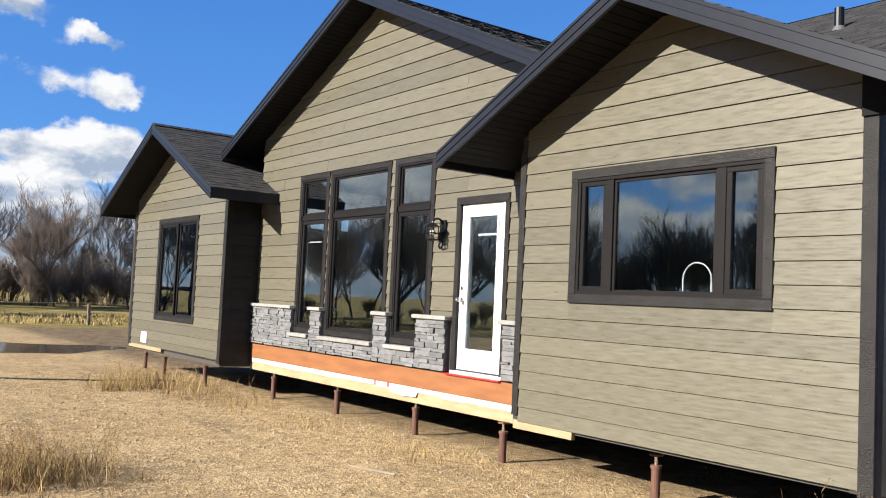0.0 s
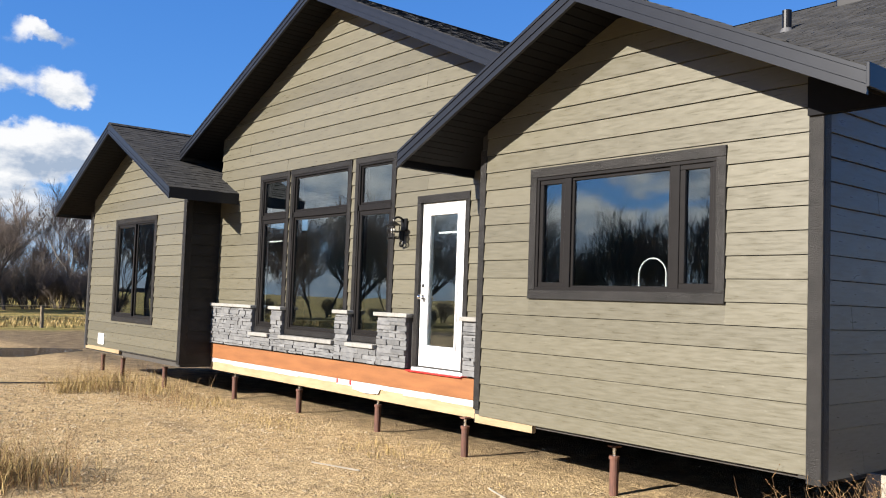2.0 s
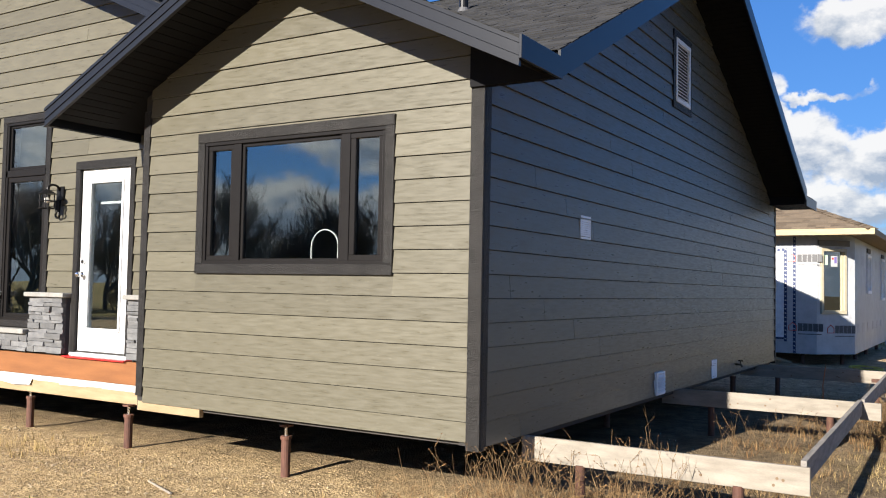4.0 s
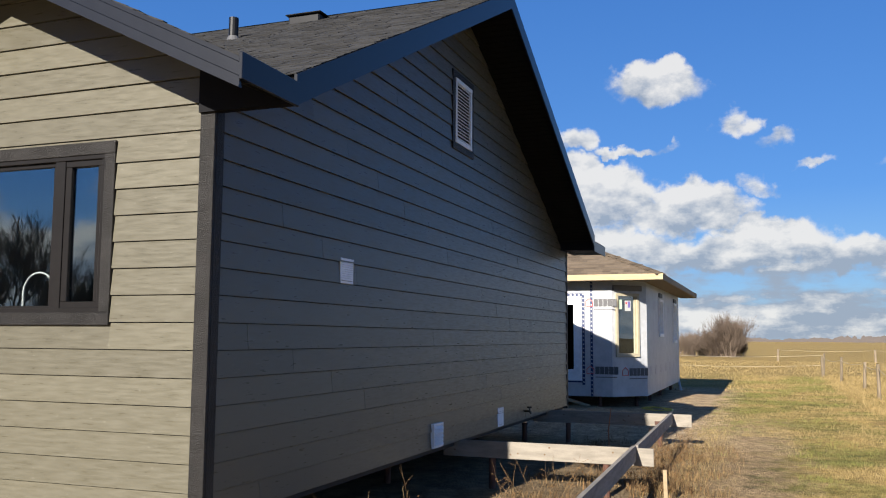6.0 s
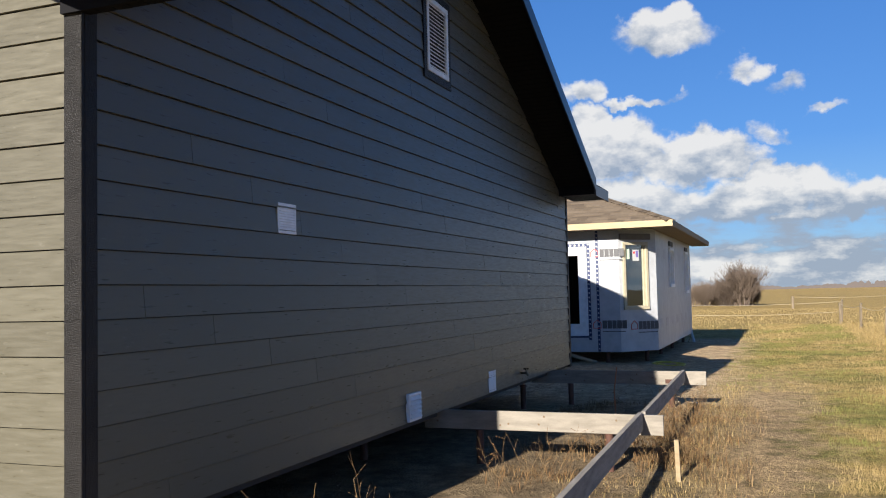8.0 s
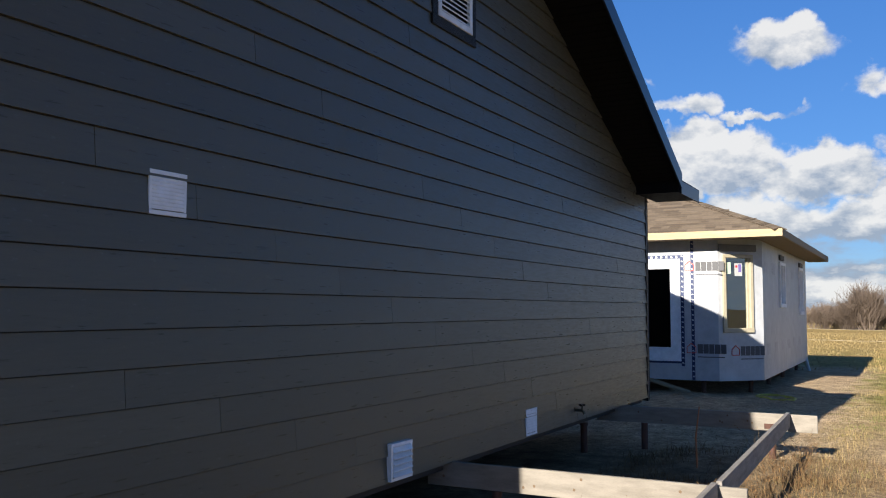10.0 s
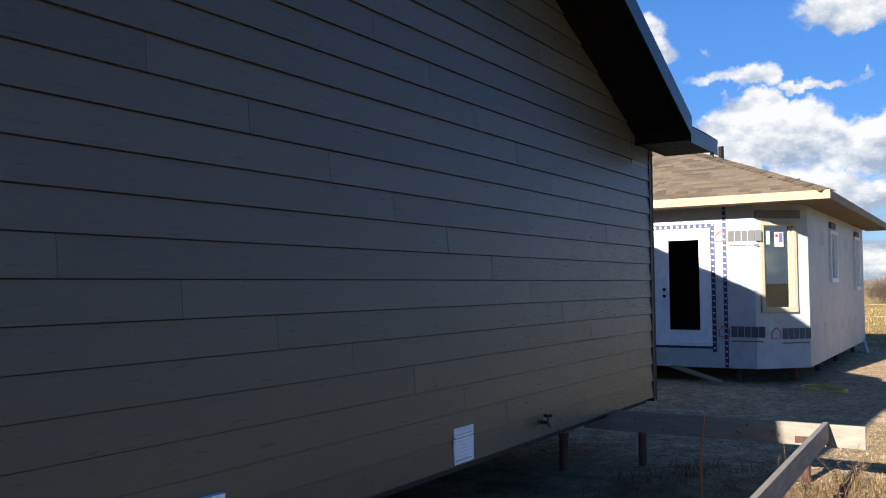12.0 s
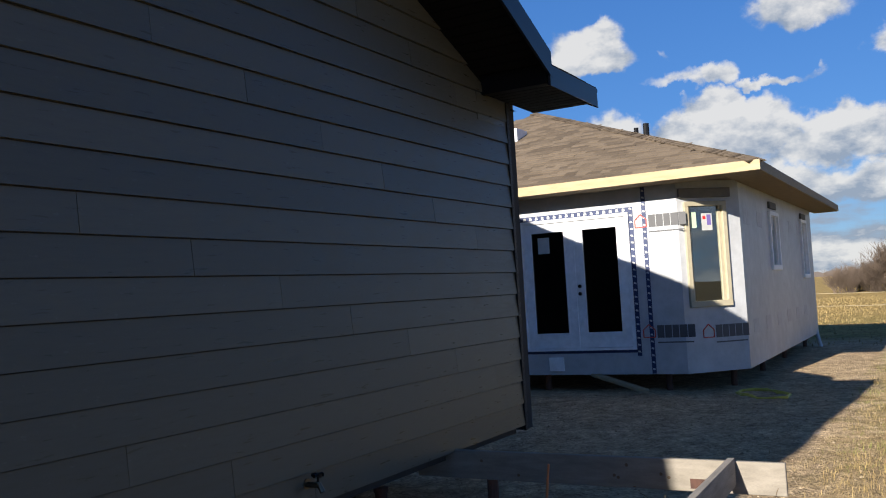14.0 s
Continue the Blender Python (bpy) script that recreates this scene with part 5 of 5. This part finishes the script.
print_mark(HF, 0.90, 2.47, 0.82, (INK, INKRED))
print_mark(HF, 0.88, 0.78, 0.82, (INK, INKRED))
print_mark(cham, 0.30, 0.74, 0.82, (INK, INKRED), 1)
for i in range(6):
    part("print_block", rect(HSD, 18.5 + i * 1.15, 18.95 + i * 1.15, 0.72, 0.95, 0.002, 0.004), INKPALE, h2, "faint grey print block")
    part("print_block", rect(HSD, 18.3 + i * 1.15, 18.75 + i * 1.15, 2.45, 2.7, 0.002, 0.004), INKPALE, h2, "faint grey print block")
inner = boxpart("inner_wall", (21.0, 21.1, 0.2, 8.8, 0.5, 3.05), plain("raw_wood_inside", (0.12, 0.08, 0.05), 0.9), h2)

cab = thing("power_cable", "loose yellow cable coiled on the ground", "cable")
bm = bmesh.new()
cr = random.Random(3)
prev = None
for k in range(70):
    a = k * 0.45
    r = 0.30 + 0.12 * math.sin(k * 0.9) + 0.05 * cr.random()
    p = Vector((16.7 + r * 1.3 * math.cos(a), -0.9 + r * math.sin(a), GZ + 0.05 + 0.03 * cr.random()))
    if prev:
        tube(bm, prev, p, 0.009, 0.009, 5)
    prev = p
part("coil", bm, plain("yellow_cable", (0.50, 0.42, 0.06), 0.5), cab)
off = thing("offcut_board", "pale plank leaning under the unfinished house", "timber")
bm = bmesh.new()
prism(bm, [(16.9, 0.75, 0.0), (16.9, 0.9, 0.0), (16.9, 0.9, 0.04), (16.9, 0.75, 0.04)], [(17.2, 1.6, 0.20), (17.2, 1.75, 0.20), (17.2, 1.75, 0.24), (17.2, 1.6, 0.24)])
part("plank", bm, LUMBER, off)

# ---- fences ----
POSTWOOD = grained("old_fence_post", (0.13, 0.10, 0.065), (0.25, 0.195, 0.13), 0.85, (6, 6, 1), 4.0, 0.5, 0.006)
ROPE = plain("pale_rope", (0.34, 0.29, 0.20), 0.7)


def fence(name, label, pts, tops, post_r=0.07):
    t = thing(name, label, "fence")
    fr = random.Random(len(pts) + int(pts[0][0]))
    for x, y in pts:
        bm = bmesh.new()
        tube(bm, (x, y, GZ - 0.2), (x + fr.uniform(-0.07, 0.07), y + fr.uniform(-0.07, 0.07), GZ + 1.08 * fr.uniform(0.85, 1.08)), post_r, post_r * 0.9, 9)
        part("post", bm, POSTWOOD, t)
    for h in tops:
        for (x0, y0), (x1, y1) in zip(pts, pts[1:]):
            bm = bmesh.new()
            n = 5
            q = [Vector((x0 + (x1 - x0) * k / n, y0 + (y1 - y0) * k / n, GZ + h - 0.10 * math.sin(math.pi * k / n))) for k in range(n + 1)]
            for a, b in zip(q, q[1:]):
                tube(bm, a, b, 0.008, 0.008, 5)
            part("rope", bm, ROPE, t)
    return t


fence("fence", "old wooden posts with pale rope along the field", [(18.4, -6.2), (23.8, -6.4), (29.3, -6.5), (34.2, -6.1), (39.3, -5.7)], (0.9,), 0.055)
fence("fence", "old wooden posts with pale rope across the field", [(39.3, -5.7), (38.2, 2.0), (37.2, 9.5), (36.2, 17.0)], (0.55, 1.0))
fence("fence", "far row of grey fence posts in the field", [(70 + 0.2 * i, -4.0 - 7.0 * i) for i in range(9)], (0.9,), 0.1)
fence("fence", "old wooden posts with wire beyond the gravel", [(-20, 37.5), (-7.6, 37.0), (4.6, 36.4), (16.5, 36.0)], (0.5, 0.95), 0.08)
hose = thing("ground_cable", "dark cable lying across the gravel", "cable")
bm = bmesh.new()
prev = None
for k in range(15):
    x, y = -7.0 + 0.5 * k, 15.6 - 0.16 * k + 0.12 * math.sin(k * 1.1)
    p = (x, y, ground_height(x, y) + 0.015)
    if prev:
        tube(bm, prev, p, 0.016, 0.016, 6)
    prev = p
part("cord", bm, plain("black_cable", (0.03, 0.025, 0.02), 0.6), hose)
hy = thing("rusty_stand_post", "short rusty stand post in the dry grass", "post", at=(0.8, 45.0, GZ))
bm = bmesh.new()
tube(bm, (0, 0, -0.1), (0, 0, 0.75), 0.14, 0.12, 10)
tube(bm, (0, 0, 0.75), (0, 0, 1.0), 0.17, 0.05, 10)
tube(bm, (-0.28, 0, 0.62), (0.28, 0, 0.62), 0.06, 0.06, 8)
part("body", bm, plain("red_rust_paint", (0.25, 0.06, 0.03), 0.7), hy)

# ---- puddle ----
bm = bmesh.new()
ring_v = [bm.verts.new((-1.5 + 2.9 * (1 + 0.18 * math.sin(3 * a + 1)) * math.cos(a), 22.2 + 2.1 * (1 + 0.15 * math.sin(5 * a)) * math.sin(a), GZ + 0.006)) for a in [2 * math.pi * k / 48 for k in range(48)]]
bm.faces.new(ring_v)
wm, wnt, wb_ = material("puddle_water")
wb_.inputs["Base Color"].default_value = (0.10, 0.075, 0.05, 1)
wb_.inputs["Roughness"].default_value = 0.04
relief(wnt, wb_, noise_tex(wnt, coords(wnt), 6.0, 3), 0.05, 0.01)
thing("puddle", "shallow brown puddle reflecting the sky", "water", kind="structure", bm=bm, material=wm)

# ---- trees ----
BARK = grained("dark_bark", (0.050, 0.041, 0.034), (0.100, 0.083, 0.070), 0.9, (1, 1, 0.3), 5.0, 0.4, 0.01)
BIRCH = grained("pale_bark", (0.15, 0.13, 0.11), (0.26, 0.23, 0.20), 0.85, (1, 1, 0.3), 4.0, 0.3, 0.01)
FIELDBARK = plain("brown_bush_twigs", (0.115, 0.085, 0.064), 0.9)
TWIG = plain("grey_twigs", (0.115, 0.090, 0.076), 0.9)


def limb(V, F, p, d, r0, r1, length, r, segments=3):
    """A bent tapering limb; gives its joints."""
    joints = [p]
    for k in range(segments):
        d = (d + Vector((r.uniform(-1, 1), r.uniform(-1, 1), r.uniform(-0.5, 0.9))) * 0.16).normalized()
        q = p + d * (length / segments)
        a, b = r0 + (r1 - r0) * k / segments, r0 + (r1 - r0) * (k + 1) / segments
        u = d.orthogonal().normalized()
        w = d.cross(u)
        base = len(V)
        n = 5 if r0 > 0.05 else 3
        for c, rad in ((p, a), (q, b)):
            for i in range(n):
                t = 2 * math.pi * i / n
                V.append(c + (u * math.cos(t) + w * math.sin(t)) * rad)
        F.extend((base + i, base + (i + 1) % n, base + n + (i + 1) % n, base + n + i) for i in range(n))
        p = q
        joints.append(p)
    return joints, d


def grow(V, F, W, G, p, d, rad, length, depth, r):
    tgt = (V, F) if depth > 1 else (W, G)
    joints, d2 = limb(*tgt, p, d, max(rad, 0.011), max(rad * 0.55, 0.007), length, r, 3 if depth else 2)
    if depth == 0:
        return
    for k in range(4 if depth > 1 else r.choice((5, 6, 7))):
        j = r.choice(joints[1:])
        side_ = Vector((r.uniform(-1, 1), r.uniform(-1, 1), r.uniform(0.0, 0.9))).normalized()
        nd = (d2 * 0.9 + side_ * r.uniform(0.5, 0.9)).normalized()
        grow(V, F, W, G, j, nd, rad * r.uniform(0.40, 0.58), length * r.uniform(0.62, 0.86), depth - 1, r)


def tree_meshes(seed, height, stems, depth, bark, twig=None):
    r = random.Random(seed)
    V, F, W, G = [], [], [], []
    for s in range(stems):
        a = r.uniform(0, 6.28)
        off_ = Vector((math.cos(a), math.sin(a), 0)) * (0.0 if stems == 1 else r.uniform(0.05, 0.6))
        lean = Vector((math.cos(a), math.sin(a), 0)) * (r.uniform(0.02, 0.12) if stems == 1 else r.uniform(0.15, 0.55))
        grow(V, F, W, G, off_ - Vector((0, 0, 0.15)), (Vector((0, 0, 1)) + lean).normalized(), height * (0.018 if stems == 1 else 0.010), height * 0.36, depth, r)
    out_ = []
    for nm, a, b, m in (("trunk", V, F, bark), ("crown", W, G, twig or TWIG)):
        me = bpy.data.meshes.new(nm)
        me.from_pydata([tuple(v) for v in a], [], b)
        me.materials.append(m)
        out_.append(me)
    return out_


def tree(name, label, category, group, meshes, x, y, turn, scale):
    t = thing(name, label, category, group, at=(x, y, GZ))
    t.rotation_euler = (0, 0, turn)
    t.scale = (scale, scale, scale)
    for nm, me in zip(("trunk", "crown"), meshes):
        o = new(nm, me)
        o.parent = t
        if name == "bare_shrub":
            tagged(o, kind="stuff")
    return t


kinds = [tree_meshes(3, 9, 1, 5, BARK), tree_meshes(8, 8.4, 1, 5, BARK), tree_meshes(15, 10, 1, 5, BIRCH), tree_meshes(23, 8, 2, 5, BARK)]
shrub = [tree_meshes(31, 4.4, 14, 3, BARK), tree_meshes(37, 3.6, 16, 3, BARK)]
field_bush = [tree_meshes(41, 4.2, 16, 3, FIELDBARK, FIELDBARK), tree_meshes(47, 3.6, 18, 3, FIELDBARK, FIELDBARK)]
tr_ = random.Random(77)


def at_yaw(yaw, dist):
    return -6.0 + dist * math.cos(radians(yaw)), -3.0 + dist * math.sin(radians(yaw))


BELT = [(80.6, 62, 0, 1.0), (77.6, 74, 3, 1.05), (76.9, 70, 1, 0.9), (74.6, 84, 2, 0.85), (73.5, 80, 2, 0.82), (72.4, 86, 1, 0.9), (71.2, 82, 2, 0.9), (79.2, 85, 1, 0.8), (75.6, 92, 3, 0.9), (70, 80, 0, 0.9), (68, 84, 2, 0.9), (83, 70, 3, 1.0), (86, 66, 0, 1.0), (89, 72, 1, 1.0), (65, 80, 1, 0.9)]
for yaw, dist, k, sc in BELT:
    x, y = at_yaw(yaw, dist)
    tree("bare_tree", "leafless grey-brown tree at the far edge of the yard", "tree", "bare trees along the yard", kinds[k], x, y, tr_.uniform(0, 6), sc * 1.08)
for i in range(56):
    yaw = 93 + i * 2.05 + tr_.uniform(-1.3, 1.3)
    dist = tr_.uniform(46, 72)
    x, y = at_yaw(yaw, dist)
    tree("bare_tree", "leafless tree in the wood opposite the house", "tree", "bare trees along the yard", kinds[tr_.randrange(4)], x, y, tr_.uniform(0, 6), tr_.uniform(0.85, 1.25))
for i in range(84):
    yaw = 62 + i * 1.8 + tr_.uniform(-1, 1)
    dist = tr_.uniform(74, 92) if yaw < 90 else tr_.uniform(48, 70)
    x, y = at_yaw(yaw, dist)
    tree("bare_shrub", "dense leafless thicket below the trees", "shrub", "thickets below the trees", shrub[i % 2], x, y, tr_.uniform(0, 6), tr_.uniform(0.75, 1.05) * (1.0 if yaw < 90 else 0.46))
for x, y, sc in [(82 + 7 * tr_.random(), 4.6 - 0.34 * i, (0.70 + 0.45 * math.exp(-((i - 12) / 2.0) ** 2) - 0.22 * (i > 14)) * tr_.uniform(0.75, 1.05)) for i in range(17)]:
    tree("bare_shrub", "leafless brown bushes alone in the dry field", "shrub", "bushes in the field", field_bush[int(x) % 2], x, y, tr_.uniform(0, 6), sc)

for i in range(34):
    x, y = at_yaw(66 + 0.68 * i + tr_.uniform(-0.4, 0.4), tr_.uniform(70, 84))
    tree("bare_shrub", "dense leafless thicket below the trees", "shrub", "thickets below the trees", shrub[i % 2], x, y, tr_.uniform(0, 6), tr_.uniform(0.75, 1.15))

# far woods on the horizon
V, F = [], []
fr2 = random.Random(9)
for i in range(2600):
    a = radians(-60 + i * 0.066)
    d = fr2.uniform(620, 900)
    x, y, w, h = d * math.cos(a), d * math.sin(a), fr2.uniform(2, 6), fr2.uniform(1.0, 5.0) * (0.4 + 0.6 * abs(math.sin(i * 0.021)))
    b = len(V)
    ux, uy = -math.sin(a) * w, math.cos(a) * w
    for s, hh in ((-1, 0), (-0.7, h * 0.7), (-0.1, h), (0.6, h * 0.8), (1, 0)):
        V.append((x + ux * s, y + uy * s, GZ + hh))
    F.append((b, b + 1, b + 2, b + 3, b + 4))
stuff("far_woods", (V, F), plain("far_woods", (0.10, 0.085, 0.08), 0.95), None, "dim brown woods along the horizon", "woods")

# ---- loose gravel, grass and weeds ----
V, F = [], []
gr = random.Random(21)
for i in range(20000):
    x, y = (gr.uniform(-6.5, 0.4), gr.uniform(-2, 15)) if i < 17500 else (gr.uniform(9, 16.8), gr.uniform(-2.6, 3.0))
    near = gr.random()
    if -0.4 < x < 5 and gr.random() < 0.5:
        continue
    s = gr.choice((0.006, 0.008, 0.01, 0.012, 0.018)) * gr.uniform(0.45, 1.1) * (1.0 if y < 6 else 1.3)
    z = ground_height(x, y) + s * 0.25
    b = len(V)
    t = gr.uniform(0, 6)
    for k in range(4):
        a = t + k * 1.57
        V.append((x + s * gr.uniform(0.8, 1.3) * math.cos(a), y + s * gr.uniform(0.8, 1.3) * math.sin(a), z))
    V.append((x + s * 0.2, y, z + s * gr.uniform(0.5, 0.9)))
    V.append((x, y, z - s))
    for k in range(4):
        F.append((b + k, b + (k + 1) % 4, b + 4))
        F.append((b + (k + 1) % 4, b + k, b + 5))


def island(name, c0, c1, rough=0.9):
    m, nt, b = material(name)
    g = node(nt, "ShaderNodeNewGeometry")
    col = tint(nt, g.outputs["Random Per Island"], c0, c1, 0.0, 1.0)
    col = blend(nt, 0.3, col, tint(nt, noise_tex(nt, coords(nt), 20.0, 3), (0.7, 0.7, 0.7), (1.3, 1.3, 1.3)), "MULTIPLY")
    nt.links.new(col, b.inputs["Base Color"])
    b.inputs["Roughness"].default_value = rough
    b.inputs["Specular IOR Level"].default_value = 0.2
    return m


stuff("gravel", (V, F), island("gravel_stones", (0.20, 0.148, 0.085), (0.46, 0.37, 0.25)), None, "loose tan gravel stones on the yard", "gravel")


def blades(V, F, x, y, n, h, spread, r, width=0.006, droop=0.4):
    z = ground_height(x, y) if -14 <= x <= 18 and -11 <= y <= 22 else GZ
    for _ in range(n):
        a = r.uniform(0, 6.283)
        o = Vector((x + r.gauss(0, spread), y + r.gauss(0, spread), z - 0.01))
        hh = h * r.uniform(0.5, 1.2)
        lean = Vector((math.cos(a), math.sin(a), 0)) * hh * r.uniform(0.1, droop)
        w = Vector((-math.sin(a), math.cos(a), 0)) * width * r.uniform(0.7, 1.4)
        b = len(V)
        m = o + lean * 0.4 + Vector((0, 0, hh * 0.6))
        V.extend((o - w, o + w, m + w * 0.7, m - w * 0.7, o + lean + Vector((0, 0, hh))))
        F.extend(((b, b + 1, b + 2, b + 3), (b + 3, b + 2, b + 4)))


STRAW = island("straw_blades", (0.17, 0.12, 0.045), (0.42, 0.31, 0.14))
GREEN = island("green_blades", (0.075, 0.09, 0.020), (0.26, 0.24, 0.075))
BROWNW = island("brown_weeds", (0.075, 0.038, 0.017), (0.26, 0.145, 0.060))
STALK = island("weed_stalks", (0.075, 0.044, 0.022), (0.28, 0.185, 0.090))
wr = random.Random(33)
V, F = [], []
V2, F2 = [], []
for i in range(42000):
    x = 4.5 + 35 * wr.random() ** 1.7
    y = -2.1 - 8.5 * wr.random()
    if -3.75 < y < -2.1 and x < 12 and wr.random() < 0.95:
        continue
    if y > -2.6 and wr.random() < 0.5:
        continue
    far_k = 1.0 + (x - 6) / 14
    clump = noise.noise((x * 1.7, y * 1.7, 4))
    if clump < -0.25 and wr.random() < 0.7:
        continue
    dryer = noise.noise((x * 0.5, y * 0.5, 2)) > 0.0 or y < -5.6
    tgt = (V, F) if dryer else (V2, F2)
    blades(*tgt, x, y, 5, (0.048 + 0.045 * clump) * (2.6 if y < -5.7 else 1.0) * wr.uniform(0.6, 1.3), 0.05 * far_k, wr, 0.0017 * far_k, 1.3)
for i in range(6000):
    x, y = wr.uniform(26, 70), wr.uniform(-18, 22)
    blades(V, F, x, y, 4, 0.10, 0.4, wr, 0.012, 1.0)
for i in range(1500):
    x, y = wr.uniform(-24, 20), wr.uniform(36.5, 48)
    blades(V, F, x, y, 4, 0.22, 0.3, wr, 0.022, 0.8)
for i in range(500):
    x, y = wr.uniform(0.3, 5), wr.uniform(-4.5, -1.4)
    blades(V, F, x, y, 5, 0.06, 0.08, wr, 0.0022, 1.5)
for i in range(420):
    x, y = -0.3 + wr.gauss(0, 0.28), wr.uniform(-0.5, 13)
    blades(V, F, x, y, 4, 0.05, 0.07, wr, 0.003, 1.2)
V3, F3 = [], []
for i in range(2600):
    x, y = wr.uniform(0.6, 9.8), wr.uniform(-3.0, -0.3)
    if noise.noise((x * 1.1, y * 1.1, 8)) > 0.05:
        blades(V3, F3, x, y, 6, 0.10 * wr.uniform(0.4, 1.3), 0.07, wr, 0.003, 1.3)
for cx, cy, n, h, sp in ((-0.05, -0.5, 70, 0.22, 0.25), (0.5, -0.9, 50, 0.2, 0.3), (5.6, -2.30, 45, 0.16, 0.2), (6.6, -2.25, 40, 0.13, 0.25), (8.2, -2.25, 36, 0.13, 0.25)):
    for _ in range(n):
        blades(V3, F3, cx + wr.gauss(0, sp), cy + wr.gauss(0, sp), 5, h, 0.05, wr, 0.003, 1.0)
stuff("dead_weeds", (V3, F3), STALK, None, "matted dead brown weeds between the planks", "weeds")
for i in range(420):
    x, y = wr.uniform(3.5, 13), wr.gauss(-2.45, 0.2)
    blades(V, F, x, y, 5, 0.07, 0.07, wr, 0.0022, 1.4)
for cx, cy, n, h, sp in ((-1.0, 12.5, 60, 0.34, 0.35), (-1.5, 12.1, 36, 0.30, 0.22), (-0.4, 11.6, 40, 0.26, 0.3), (-0.3, 13.6, 40, 0.24, 0.35), (-0.2, 9.6, 30, 0.14, 0.3), (-0.3, 7.4, 30, 0.10, 0.35), (-0.2, 4.8, 30, 0.12, 0.3), (-4.3, 5.6, 120, 0.30, 0.35)):
    for _ in range(n):
        blades(V, F, cx + wr.gauss(0, sp), cy + wr.gauss(0, sp), 5, h, 0.05, wr, 0.0035, 0.9)
for _ in range(40):
    blades(V2, F2, -1.65 + wr.gauss(0, 0.09), 2.87 + wr.gauss(0, 0.09), 5, 0.05, 0.03, wr, 0.004, 0.9)
stuff("dry_grass", (V, F), STRAW, None, "dry straw-coloured grass on the field and verges", "grass")
stuff("green_grass", (V2, F2), GREEN, None, "short green-yellow grass beside the dirt track", "grass")


def weed(label, x, y, n, h, spread, seed):
    """Arching branched stalks with dry seed heads over a low tangle of curled leaves."""
    t = thing("weed_clump", label, "weeds", "weed clumps", at=(0, 0, 0))
    r = random.Random(seed)
    V, F, W, G, L, K = [], [], [], [], [], []
    z = ground_height(x, y)
    for _ in range(n):
        a = r.uniform(0, 6.283)
        o = Vector((x + r.gauss(0, spread), y + r.gauss(0, spread), z - 0.02))
        tilt = r.uniform(0.1, 0.9)
        d = Vector((math.cos(a) * tilt, math.sin(a) * tilt, 1)).normalized()
        joints, d2 = limb(V, F, o, d, 0.0030, 0.0012, h * r.uniform(0.45, 1.35), r, 5)
        for j in joints[2:]:
            for _k in range(r.choice((0, 1, 2))):
                s = Vector((r.uniform(-1, 1), r.uniform(-1, 1), r.uniform(-0.3, 0.9))).normalized()
                jj, _d = limb(V, F, j, (d2 * 0.6 + s).normalized(), 0.0015, 0.0007, h * r.uniform(0.10, 0.32), r, 3)
                for p in jj[1:]:
                    w = s.orthogonal().normalized() * r.uniform(0.002, 0.004)
                    b = len(W)
                    W.extend((p - w, p + s * 0.010, p + w, p - s * 0.012))
                    G.append((b, b + 1, b + 2, b + 3))
        blades(L, K, o.x, o.y, 5, h * 0.26, 0.07, r, 0.0035, 2.0)
    for nm, a, b, m in (("stem_mass", V, F, STALK), ("seed_fluff", W, G, BROWNW), ("leaf_litter", L, K, BROWNW)):
        me = bpy.data.meshes.new(nm)
        me.from_pydata([tuple(v) for v in a], [], b)
        me.materials.append(m)
        o = new(nm, me)
        o.parent = t
        tagged(o, kind="stuff")
    return t


for label, x, y, n, h, sp, sd in [
    ("tall dry brown weeds at the corner of the bay", 0.0, -0.45, 150, 0.48, 0.30, 1), ("tall dry weeds beside the corner plank", 0.55, -0.9, 80, 0.45, 0.3, 2), ("thin dry weed stalks along the shaded wall", 2.0, -0.8, 7, 0.6, 0.5, 3),
    ("dry brown weeds against the middle plank", 4.5, -1.2, 30, 0.4, 0.35, 4), ("tangled brown weeds at the end of the plank", 5.6, -2.25, 55, 0.34, 0.22, 5), ("tangled brown weeds along the long plank", 7.0, -2.2, 38, 0.30, 0.28, 6),
    ("dry bent weeds by the far bay", -0.9, 12.4, 70, 0.5, 0.45, 7), ("dry bent weeds by the far bay", -0.6, 10.6, 40, 0.35, 0.4, 8), ("bushy dry weeds standing in the gravel", -4.25, 5.5, 190, 0.42, 0.42, 9), ("tangled brown weeds along the long plank", 8.3, -2.2, 38, 0.30, 0.25, 11), ("dry brown weeds beside the long plank", 6.2, -1.7, 40, 0.3, 0.4, 12), ("dry brown weeds at the corner of the bay", -0.35, 0.3, 30, 0.3, 0.3, 13), ("short dry weeds at the bay", 0.3, -1.5, 50, 0.28, 0.4, 14), ("dry weeds on the verge", 9.3, -1.9, 20, 0.4, 0.3, 10)]:
    weed(label, x, y, n, h, sp, sd)
